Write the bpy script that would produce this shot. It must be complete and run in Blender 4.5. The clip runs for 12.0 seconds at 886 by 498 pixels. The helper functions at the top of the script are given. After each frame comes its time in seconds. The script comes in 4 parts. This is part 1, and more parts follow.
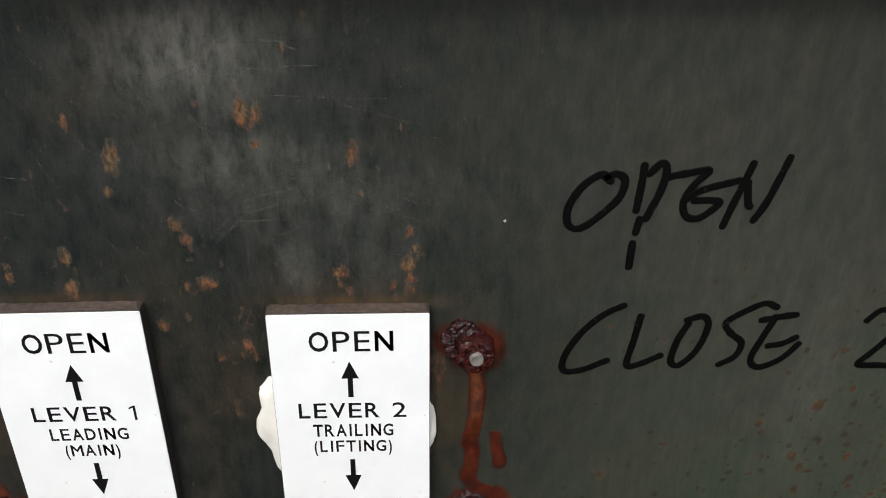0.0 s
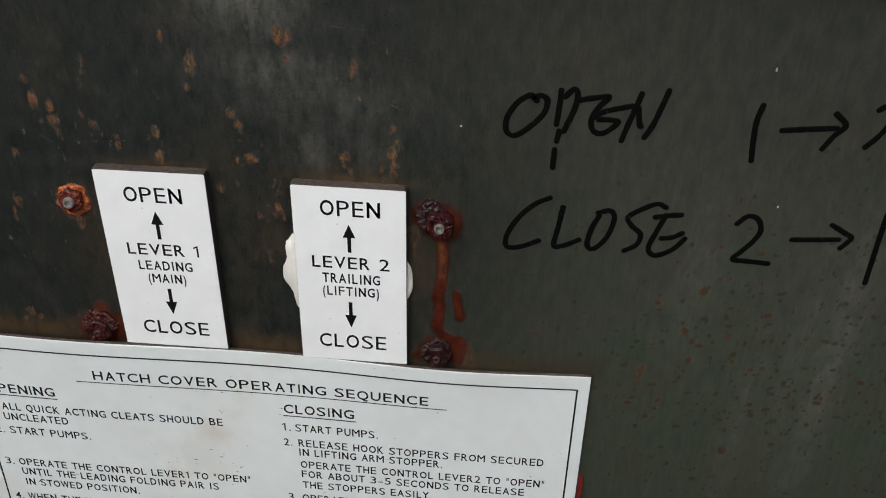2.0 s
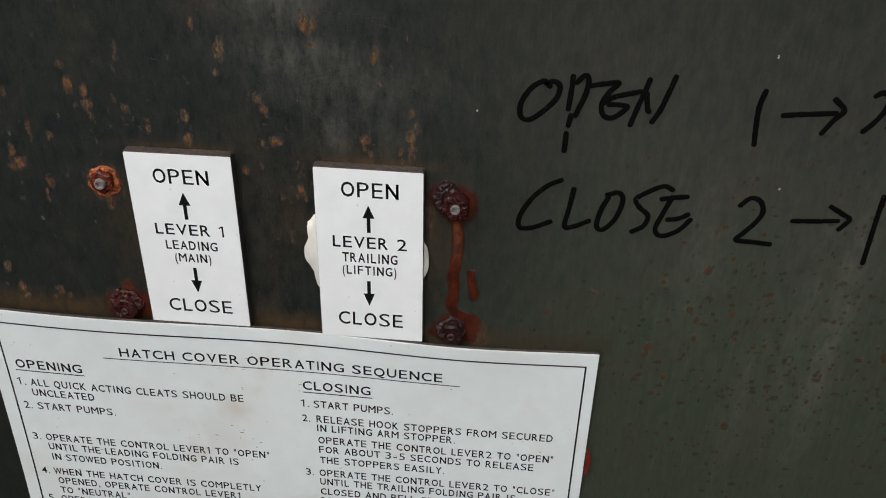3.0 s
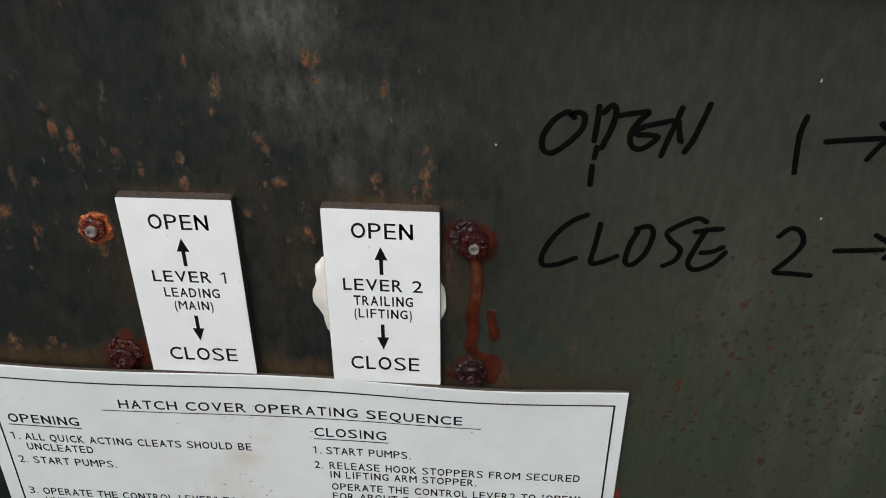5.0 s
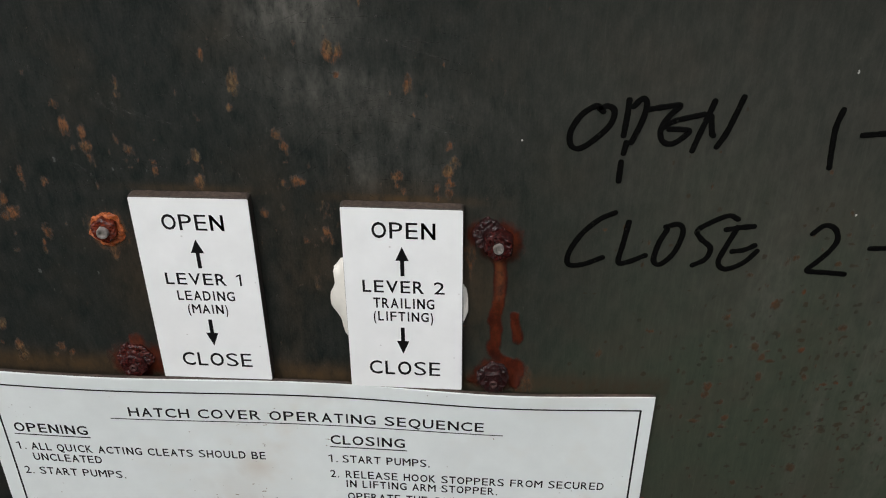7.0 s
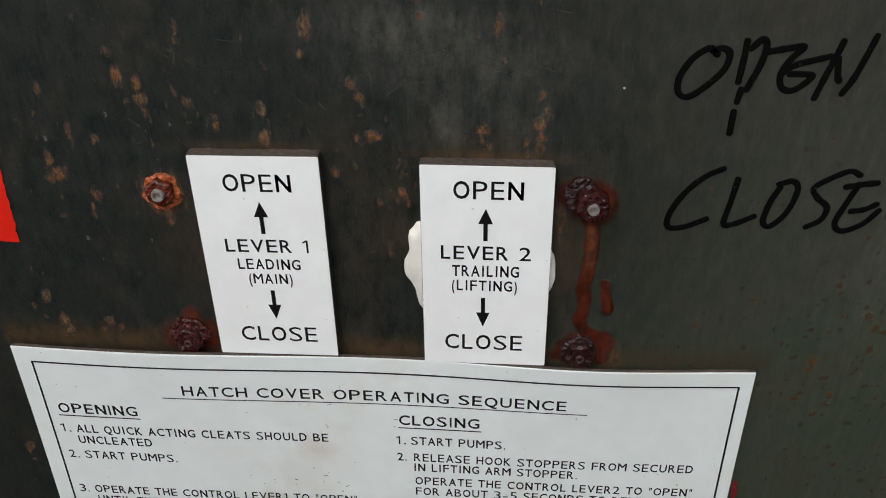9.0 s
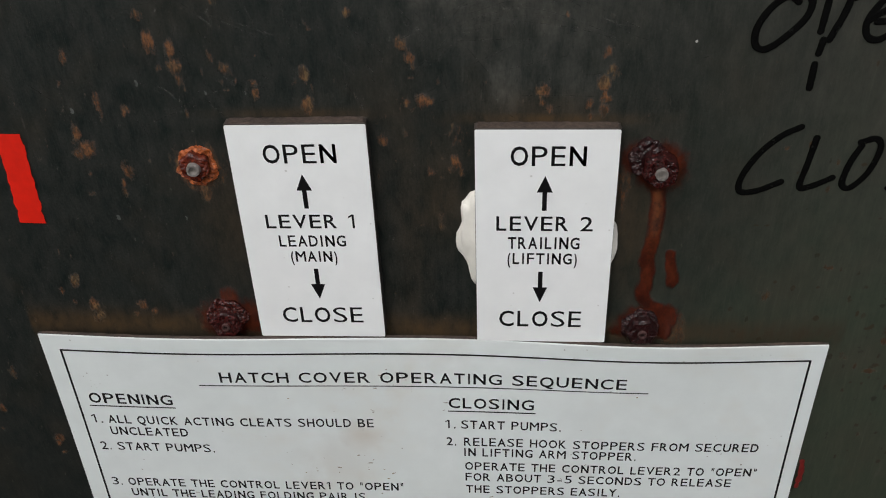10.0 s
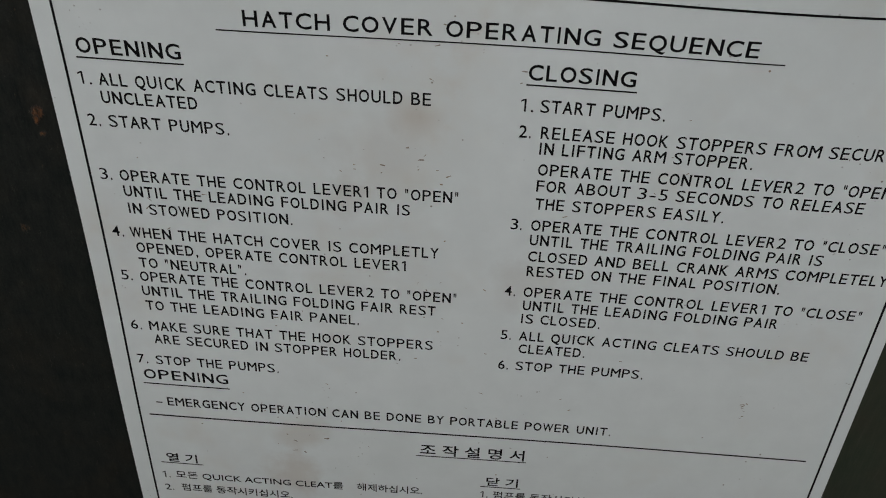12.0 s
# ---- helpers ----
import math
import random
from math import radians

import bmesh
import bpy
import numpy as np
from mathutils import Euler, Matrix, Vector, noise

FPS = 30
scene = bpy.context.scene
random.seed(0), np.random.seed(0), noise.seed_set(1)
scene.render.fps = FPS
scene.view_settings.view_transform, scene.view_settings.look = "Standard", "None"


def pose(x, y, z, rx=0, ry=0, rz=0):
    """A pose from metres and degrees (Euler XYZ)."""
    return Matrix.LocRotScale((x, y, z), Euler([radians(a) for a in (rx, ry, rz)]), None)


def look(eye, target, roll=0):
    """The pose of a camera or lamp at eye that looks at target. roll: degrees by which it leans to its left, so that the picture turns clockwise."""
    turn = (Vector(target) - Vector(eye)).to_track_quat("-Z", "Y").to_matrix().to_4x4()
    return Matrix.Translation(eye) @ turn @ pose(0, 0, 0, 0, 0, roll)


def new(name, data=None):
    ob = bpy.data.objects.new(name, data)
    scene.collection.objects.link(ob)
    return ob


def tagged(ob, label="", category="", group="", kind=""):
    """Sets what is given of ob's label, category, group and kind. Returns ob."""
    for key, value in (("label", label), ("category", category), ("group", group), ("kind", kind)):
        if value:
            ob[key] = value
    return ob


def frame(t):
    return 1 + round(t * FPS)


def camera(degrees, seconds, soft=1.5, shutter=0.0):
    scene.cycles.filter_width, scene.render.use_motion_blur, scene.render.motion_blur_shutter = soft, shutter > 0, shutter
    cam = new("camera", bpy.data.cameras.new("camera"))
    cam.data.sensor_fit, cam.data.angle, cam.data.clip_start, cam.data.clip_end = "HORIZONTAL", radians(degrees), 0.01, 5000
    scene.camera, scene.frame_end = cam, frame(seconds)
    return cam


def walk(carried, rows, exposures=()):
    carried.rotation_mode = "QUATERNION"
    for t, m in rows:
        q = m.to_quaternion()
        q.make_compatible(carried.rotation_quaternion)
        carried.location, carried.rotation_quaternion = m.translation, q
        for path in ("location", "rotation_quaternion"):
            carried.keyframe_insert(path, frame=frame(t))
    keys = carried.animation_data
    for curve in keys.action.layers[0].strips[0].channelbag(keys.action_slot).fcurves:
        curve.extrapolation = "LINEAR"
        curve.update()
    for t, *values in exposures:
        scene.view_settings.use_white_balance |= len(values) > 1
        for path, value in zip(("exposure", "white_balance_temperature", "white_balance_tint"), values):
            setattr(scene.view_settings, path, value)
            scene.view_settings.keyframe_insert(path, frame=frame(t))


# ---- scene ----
# A steel locker on a ship's deck with a hatch cover instruction board.
# Plan: locker front is the plane y = 0, the board's top edge is at height Z0.
Z0 = 1.30
cam = camera(50.62, 12.0, soft=1.05)
# seconds, x, y, height over the board's top edge, yaw, pitch, lean
PATH = [
    (0.0, 0.07388, -0.27365, 0.29170, -2.350, -30.583, 0.787),
    (0.2, 0.10017, -0.31717, 0.30249, -2.112, -30.611, 0.890),
    (0.5, 0.12726, -0.35819, 0.31146, -2.381, -31.080, 1.492),
    (0.7, 0.14252, -0.38753, 0.31642, -1.080, -30.484, 1.114),
    (1.0, 0.13827, -0.40316, 0.33032, 1.107, -31.216, 0.990),
    (1.5, 0.12189, -0.40727, 0.31988, 4.604, -30.961, 1.538),
    (2.0, 0.13339, -0.39988, 0.31894, 4.978, -31.491, 1.349),
    (2.5, 0.12607, -0.41970, 0.31526, 4.945, -31.306, 1.504),
    (3.0, 0.12834, -0.42403, 0.31972, 5.060, -31.337, 1.524),
    (3.2, 0.12667, -0.42307, 0.31990, 5.137, -31.538, 1.470),
    (4.8, 0.12203, -0.37835, 0.32815, 4.472, -32.453, 0.056),
    (5.0, 0.11102, -0.38368, 0.32730, 4.360, -32.348, 0.098),
    (5.5, 0.10450, -0.38209, 0.31270, 3.962, -32.337, 0.339),
    (6.0, 0.09359, -0.38680, 0.31693, 4.381, -32.373, -0.087),
    (6.5, 0.09825, -0.39880, 0.32504, 4.354, -31.928, 0.091),
    (6.7, 0.09792, -0.39135, 0.32183, 3.851, -31.499, 0.157),
    (8.3, 0.08528, -0.34881, 0.29723, 4.955, -32.116, -0.971),
    (8.5, 0.08076, -0.34977, 0.29618, 4.672, -32.116, -0.749),
    (9.0, 0.06078, -0.35161, 0.28690, 4.511, -32.502, -0.545),
    (9.5, 0.05929, -0.34575, 0.28141, 4.800, -32.928, -1.020),
    (10.0, 0.03631, -0.33415, 0.27004, 4.553, -33.579, -1.824),
    (10.5, -0.00562, -0.33036, 0.24313, 3.877, -35.649, -1.546),
    (10.6, -0.00496, -0.32932, 0.23874, 3.808, -35.752, -1.510),
    (10.7, 0.00184, -0.32809, 0.21522, 3.927, -36.139, -1.441),
    (10.8, 0.00167, -0.33206, 0.20343, 3.966, -36.767, -1.376),
    (10.9, -0.00071, -0.33756, 0.18664, 3.918, -36.412, -0.922),
    (11.0, -0.00087, -0.33768, 0.17813, 4.341, -36.806, -0.951),
    (11.1, -0.00480, -0.34129, 0.16325, 3.997, -36.589, -0.100),
    (11.2, -0.00717, -0.33664, 0.15394, 4.121, -36.806, 0.220),
    (11.3, -0.00792, -0.33614, 0.13811, 4.029, -36.346, 0.576),
    (11.4, -0.00823, -0.33628, 0.12417, 3.821, -36.003, 1.069),
    (11.5, -0.00578, -0.33736, 0.11891, 4.020, -36.022, 1.414),
    (12.0, 0.00287, -0.33163, 0.11675, 3.953, -36.183, 2.002),
]


def eye_row(x, y, z, yaw, pitch, lean):
    """A camera pose from its place, yaw to the left, pitch up and lean, in degrees."""
    ahead = pose(0, 0, 0, 0, 0, yaw) @ pose(0, 0, 0, pitch) @ Vector((0, 1, 0))
    eye = Vector((x, y, z + Z0))
    return look(eye, eye + ahead, LEAN_SIGN * lean)


LEAN_SIGN = 1
EXPOSURES = [(0.0, 0.55), (0.5, 0.33), (1.0, 0.15), (2.5, 0.06), (6.5, 0.06), (9.5, 0.0), (10.5, -0.27), (11.0, -0.46), (11.5, -0.70), (12.0, -0.70)]
walk(cam, [(t, eye_row(*row)) for t, *row in PATH], EXPOSURES)

# ---- light: an overcast sky over an open deck ----
world = bpy.data.worlds.new("overcast_sky")
scene.world = world
world.use_nodes = True
wt = world.node_tree
wt.nodes.clear()
sky = wt.nodes.new("ShaderNodeTexSky")
sky.sky_type, sky.sun_disc = "NISHITA", False
sky.sun_elevation, sky.sun_rotation = radians(50), radians(200)
sky.air_density, sky.dust_density = 1.0, 4.0
veil = wt.nodes.new("ShaderNodeHueSaturation")
veil.inputs["Saturation"].default_value = 0.25
back = wt.nodes.new("ShaderNodeBackground")
back.inputs["Strength"].default_value = 0.168
wout = wt.nodes.new("ShaderNodeOutputWorld")
wt.links.new(sky.outputs[0], veil.inputs["Color"])
wt.links.new(veil.outputs[0], back.inputs["Color"])
wt.links.new(back.outputs[0], wout.inputs["Surface"])
sun = new("sun", bpy.data.lights.new("sun", "SUN"))
sun.data.energy, sun.data.angle, sun.data.color = 0.9, radians(40), (1.0, 0.97, 0.93)
sun.matrix_world = look((-1.0, -2.4, 4.6), (0, 0, 1.2))


# ---- materials ----
def graph(name):
    mat = bpy.data.materials.new(name)
    mat.use_nodes = True
    nt = mat.node_tree
    return mat, nt, nt.nodes["Principled BSDF"]


def node(nt, kind, links=(), **values):
    n = nt.nodes.new(kind)
    for key, value in values.items():
        if key == "op":
            n.operation = value
        elif key == "blend":
            n.data_type, n.blend_type = "RGBA", value
        else:
            n.inputs[key].default_value = value
    for slot, source in links:
        nt.links.new(source, n.inputs[slot])
    return n


def coords(nt, scale=(1, 1, 1)):
    tex = nt.nodes.new("ShaderNodeTexCoord")
    return node(nt, "ShaderNodeMapping", [("Vector", tex.outputs["Object"])], Scale=scale).outputs[0]


def grain(nt, vec, scale, detail=4.0, rough=0.6):
    return node(nt, "ShaderNodeTexNoise", [("Vector", vec)], Scale=scale, Detail=detail, Roughness=rough).outputs["Fac"]


def ramp(nt, fac, low, high, a=(0, 0, 0, 1), b=(1, 1, 1, 1)):
    r = nt.nodes.new("ShaderNodeValToRGB")
    nt.links.new(fac, r.inputs[0])
    r.color_ramp.elements[0].position, r.color_ramp.elements[1].position = low, high
    r.color_ramp.elements[0].color, r.color_ramp.elements[1].color = a, b
    return r.outputs[0]


def math_node(nt, op, a, b):
    n = nt.nodes.new("ShaderNodeMath")
    n.operation = op
    for slot, v in ((0, a), (1, b)):
        if isinstance(v, (int, float)):
            n.inputs[slot].default_value = v
        else:
            nt.links.new(v, n.inputs[slot])
    return n.outputs[0]


def mix(nt, fac, a, b, blend="MIX"):
    n = nt.nodes.new("ShaderNodeMix")
    n.data_type, n.blend_type = "RGBA", blend
    for slot, v in ((0, fac), (6, a), (7, b)):
        if isinstance(v, (int, float)):
            n.inputs[slot].default_value = v
        elif isinstance(v, tuple):
            n.inputs[slot].default_value = (*v, 1) if len(v) == 3 else v
        else:
            nt.links.new(v, n.inputs[slot])
    return n.outputs[2]


def relief(nt, bsdf, height, strength, distance):
    b = node(nt, "ShaderNodeBump", [("Height", height)], Strength=strength, Distance=distance)
    nt.links.new(b.outputs[0], bsdf.inputs["Normal"])


def plain(name, colour, rough=0.5, metal=0.0, scale=300.0, vary=0.35, bump=0.0):
    """A worn surface of one colour with grain at two scales."""
    mat, nt, bsdf = graph(name)
    vec = coords(nt)
    fine, broad = grain(nt, vec, scale), grain(nt, vec, scale / 7, 3.0)
    shade = math_node(nt, "ADD", math_node(nt, "MULTIPLY", fine, 0.5), math_node(nt, "MULTIPLY", broad, 0.5))
    low = tuple(c * (1 - vary) for c in colour)
    high = tuple(min(1.0, c * (1 + vary)) for c in colour)
    col = mix(nt, ramp(nt, shade, 0.3, 0.7), low, high)
    nt.links.new(col, bsdf.inputs["Base Color"])
    bsdf.inputs["Roughness"].default_value, bsdf.inputs["Metallic"].default_value = rough, metal
    if bump:
        relief(nt, bsdf, fine, 0.6, bump)
    return mat


def painted_steel():
    """Dark green paint: chalky and streaked, with scuffs, rust and painted sheen where the mesh's layers say so."""
    mat, nt, bsdf = graph("dark_green_painted_steel")
    wear = nt.nodes.new("ShaderNodeVertexColor")
    wear.layer_name = "wear"
    more = nt.nodes.new("ShaderNodeVertexColor")
    more.layer_name = "age_sheen"
    ws = nt.nodes.new("ShaderNodeSeparateColor")
    nt.links.new(wear.outputs[0], ws.inputs[0])
    ms = nt.nodes.new("ShaderNodeSeparateColor")
    nt.links.new(more.outputs[0], ms.inputs[0])
    rust_m, bleed_m, olive_m = ws.outputs[0], ws.outputs[1], ws.outputs[2]
    scuff_sheen_m, chalk_sheen_m, dirt_m = ms.outputs[0], ms.outputs[1], ms.outputs[2]
    vec, streaky, drawn = coords(nt), coords(nt, (1.0, 1.0, 0.13)), coords(nt, (1.0, 1.0, 0.45))
    fine, mid, broad = grain(nt, vec, 900.0, 6.0, 0.75), grain(nt, drawn, 170.0, 6.0, 0.7), grain(nt, vec, 28.0, 4.0)
    streak, hair = grain(nt, streaky, 330.0, 5.0, 0.7), grain(nt, streaky, 1300.0, 4.0, 0.7)
    # paint, dark and blotched, then a paler, greener chalky tone that also holds reflected light as colour
    dark = mix(nt, ramp(nt, mid, 0.36, 0.66), (0.0070, 0.0125, 0.0115), (0.035, 0.037, 0.033))
    dark = mix(nt, math_node(nt, "MULTIPLY", ramp(nt, hair, 0.46, 0.66), 0.5), dark, (0.040, 0.039, 0.035))
    dark = mix(nt, 0.75, dark, ramp(nt, fine, 0.3, 0.75, (0.25, 0.25, 0.25, 1), (1, 1, 1, 1)), "MULTIPLY")
    dark = mix(nt, math_node(nt, "MULTIPLY", ramp(nt, grain(nt, drawn, 520.0, 6.0, 0.8), 0.6, 0.72), 0.5), dark, (0.075, 0.070, 0.058))
    dark = mix(nt, math_node(nt, "MULTIPLY", ramp(nt, grain(nt, drawn, 640.0, 5.0, 0.75), 0.58, 0.66), 0.7), dark, (0.004, 0.005, 0.0045))
    brown = mix(nt, math_node(nt, "MULTIPLY", ramp(nt, broad, 0.5, 0.74), 0.55), dark, mix(nt, ramp(nt, mid, 0.35, 0.65), (0.018, 0.015, 0.011), (0.040, 0.033, 0.023)))
    chalk_sheen = mix(nt, ramp(nt, math_node(nt, "ADD", math_node(nt, "MULTIPLY", streak, 0.4), math_node(nt, "MULTIPLY", mid, 0.6)), 0.36, 0.64), (0.0240, 0.0350, 0.0228), (0.0460, 0.0525, 0.0360))
    chalk_sheen = mix(nt, math_node(nt, "MULTIPLY", ramp(nt, hair, 0.5, 0.72), 0.22), chalk_sheen, (0.062, 0.062, 0.049))
    chalk_sheen = mix(nt, math_node(nt, "MULTIPLY", ramp(nt, broad, 0.45, 0.7), 0.5), chalk_sheen, (0.045, 0.039, 0.028))
    # a dull brown reflection painted over the upper paint, breaking up downwards
    place = nt.nodes.new("ShaderNodeSeparateXYZ")
    nt.links.new(vec, place.inputs[0])
    reflected_brown = math_node(nt, "ADD", place.outputs[2], math_node(nt, "MULTIPLY", math_node(nt, "SUBTRACT", grain(nt, drawn, 30.0, 4.0), 0.5), 0.22))
    reflected_brown = ramp(nt, math_node(nt, "SUBTRACT", reflected_brown, Z0), 0.02, 0.15)
    chalk_sheen = mix(nt, math_node(nt, "MULTIPLY", reflected_brown, 0.75), chalk_sheen, mix(nt, ramp(nt, mid, 0.36, 0.64), (0.0275, 0.0270, 0.0225), (0.0480, 0.0455, 0.0370)))
    col = mix(nt, chalk_sheen_m, brown, chalk_sheen)
    # fine upright brush marks
    brush = grain(nt, coords(nt, (1.0, 1.0, 0.05)), 700.0, 4.0, 0.7)
    col = mix(nt, math_node(nt, "MULTIPLY", ramp(nt, brush, 0.52, 0.72), math_node(nt, "MULTIPLY", chalk_sheen_m, 0.30)), col, (0.070, 0.072, 0.058))
    # faint pale streaks and scuffs, and a grey sheen painted near the top
    s = math_node(nt, "MULTIPLY", scuff_sheen_m, ramp(nt, mid, 0.3, 0.7))
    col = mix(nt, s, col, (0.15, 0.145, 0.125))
    wisps = math_node(nt, "MULTIPLY", ramp(nt, streak, 0.6, 0.78), ramp(nt, broad, 0.42, 0.65))
    col = mix(nt, math_node(nt, "MULTIPLY", wisps, 0.22), col, (0.18, 0.165, 0.14))
    # small pale flecks where the old paint has crazed, thinning out towards the paler right side
    worn = math_node(nt, "SUBTRACT", 1.0, math_node(nt, "MULTIPLY", chalk_sheen_m, 0.94))
    patchy = ramp(nt, grain(nt, vec, 55.0, 4.0, 0.65), 0.46, 0.58)
    tall = coords(nt, (1.0, 1.0, 0.32))
    for scale, low, depth, tint in ((1100.0, 0.60, 0.35, (0.12, 0.12, 0.105)), (330.0, 0.615, 0.62, (0.155, 0.150, 0.128)), (150.0, 0.63, 0.45, (0.080, 0.072, 0.050))):
        fleck = math_node(nt, "MULTIPLY", ramp(nt, grain(nt, tall, scale, 8.0, 0.8), low, low + 0.06), patchy)
        col = mix(nt, math_node(nt, "MULTIPLY", math_node(nt, "MULTIPLY", fleck, worn), depth), col, tint)
    # brown grime
    col = mix(nt, math_node(nt, "MULTIPLY", dirt_m, ramp(nt, mid, 0.25, 0.6)), col, mix(nt, chalk_sheen_m, (0.068, 0.040, 0.017), (0.030, 0.020, 0.011)))
    # olive pits
    edge = math_node(nt, "MULTIPLY", math_node(nt, "SUBTRACT", fine, 0.5), 0.7)
    pits = ramp(nt, math_node(nt, "ADD", olive_m, edge), 0.33, 0.47)
    pits = math_node(nt, "MULTIPLY", pits, ramp(nt, grain(nt, vec, 330.0, 3.0), 0.30, 0.46))
    col = mix(nt, math_node(nt, "MULTIPLY", pits, 0.72), col, mix(nt, ramp(nt, grain(nt, vec, 70.0, 2.0), 0.40, 0.54), (0.0115, 0.0095, 0.0042), (0.0270, 0.0135, 0.0040)))
    # rust spots: ochre, orange and brown, with crisp ragged rims
    rag = grain(nt, drawn, 300.0, 8.0, 0.78)
    ragged = math_node(nt, "MULTIPLY", math_node(nt, "SUBTRACT", rag, 0.5), 2.0)
    r = ramp(nt, math_node(nt, "ADD", rust_m, ragged), 0.46, 0.74)
    flecks = math_node(nt, "MULTIPLY", ramp(nt, rag, 0.61, 0.67), math_node(nt, "SUBTRACT", 1.0, chalk_sheen_m))
    flecks = math_node(nt, "MULTIPLY", flecks, ramp(nt, broad, 0.44, 0.56))
    r = math_node(nt, "MAXIMUM", r, math_node(nt, "MULTIPLY", flecks, 0.6))
    rust = mix(nt, ramp(nt, grain(nt, vec, 60.0, 2.0), 0.48, 0.64), (0.165, 0.067, 0.025), (0.138, 0.088, 0.039))
    rust = mix(nt, chalk_sheen_m, rust, mix(nt, ramp(nt, grain(nt, vec, 85.0, 2.0), 0.45, 0.6), (0.046, 0.028, 0.010), (0.095, 0.033, 0.011)))
    rust = mix(nt, ramp(nt, grain(nt, drawn, 520.0, 5.0, 0.75), 0.42, 0.6), (0.042, 0.027, 0.016), rust)
    col = mix(nt, math_node(nt, "MULTIPLY", r, 0.95), col, rust)
    # wet-looking dark red rust round the bolts
    b = ramp(nt, math_node(nt, "ADD", bleed_m, math_node(nt, "MULTIPLY", ragged, 0.5)), 0.36, 0.58)
    red = mix(nt, ramp(nt, math_node(nt, "ADD", mid, math_node(nt, "MULTIPLY", edge, 0.7)), 0.38, 0.68), (0.018, 0.0045, 0.0036), (0.100, 0.020, 0.0075))
    red = mix(nt, math_node(nt, "MULTIPLY", ramp(nt, grain(nt, vec, 95.0, 3.0), 0.52, 0.72), 0.45), red, (0.15, 0.040, 0.013))
    red = mix(nt, math_node(nt, "MULTIPLY", ramp(nt, rust_m, 0.45, 0.95), ramp(nt, math_node(nt, "ADD", mid, math_node(nt, "MULTIPLY", ragged, 0.25)), 0.34, 0.72)), red, (0.135, 0.043, 0.010))
    red = mix(nt, math_node(nt, "MULTIPLY", ramp(nt, grain(nt, vec, 210.0, 6.0, 0.75), 0.36, 0.5, (1, 1, 1, 1), (0, 0, 0, 1)), 0.75), red, (0.024, 0.0065, 0.0040))
    low_red = ramp(nt, math_node(nt, "ADD", math_node(nt, "SUBTRACT", place.outputs[2], Z0), math_node(nt, "MULTIPLY", ragged, 0.012)), 0.030, 0.058, (1, 1, 1, 1), (0, 0, 0, 1))
    red = mix(nt, math_node(nt, "MULTIPLY", low_red, 0.55), red, mix(nt, ramp(nt, rag, 0.4, 0.6), (0.020, 0.0045, 0.0032), (0.085, 0.016, 0.007)))
    rim = ramp(nt, math_node(nt, "ADD", bleed_m, math_node(nt, "MULTIPLY", ragged, 0.38)), 0.46, 0.66, (1, 1, 1, 1), (0, 0, 0, 1))
    red = mix(nt, math_node(nt, "MULTIPLY", rim, 0.75), red, (0.026, 0.0075, 0.0045))
    maroon = mix(nt, ramp(nt, rag, 0.42, 0.58), (0.0085, 0.0062, 0.0050), (0.044, 0.019, 0.0125))
    red = mix(nt, ramp(nt, chalk_sheen_m, 0.6, 0.9), red, maroon)
    col = mix(nt, b, col, red)
    nt.links.new(col, bsdf.inputs["Base Color"])
    rr = math_node(nt, "ADD", 0.34, math_node(nt, "MULTIPLY", mid, 0.22))
    rr = math_node(nt, "ADD", rr, math_node(nt, "MULTIPLY", r, 0.35))
    rr = math_node(nt, "ADD", rr, math_node(nt, "MULTIPLY", chalk_sheen_m, 0.12))
    rr = math_node(nt, "SUBTRACT", rr, math_node(nt, "MULTIPLY", b, 0.14))
    nt.links.new(rr, bsdf.inputs["Roughness"])
    bsdf.inputs["Specular IOR Level"].default_value = 0.3
    h = math_node(nt, "ADD", math_node(nt, "MULTIPLY", fine, 0.25), math_node(nt, "MULTIPLY", hair, 0.2))
    h = math_node(nt, "ADD", h, math_node(nt, "MULTIPLY", math_node(nt, "MAXIMUM", r, b), math_node(nt, "ADD", 0.6, mid)))
    relief(nt, bsdf, h, 0.5, 0.0004)
    return mat


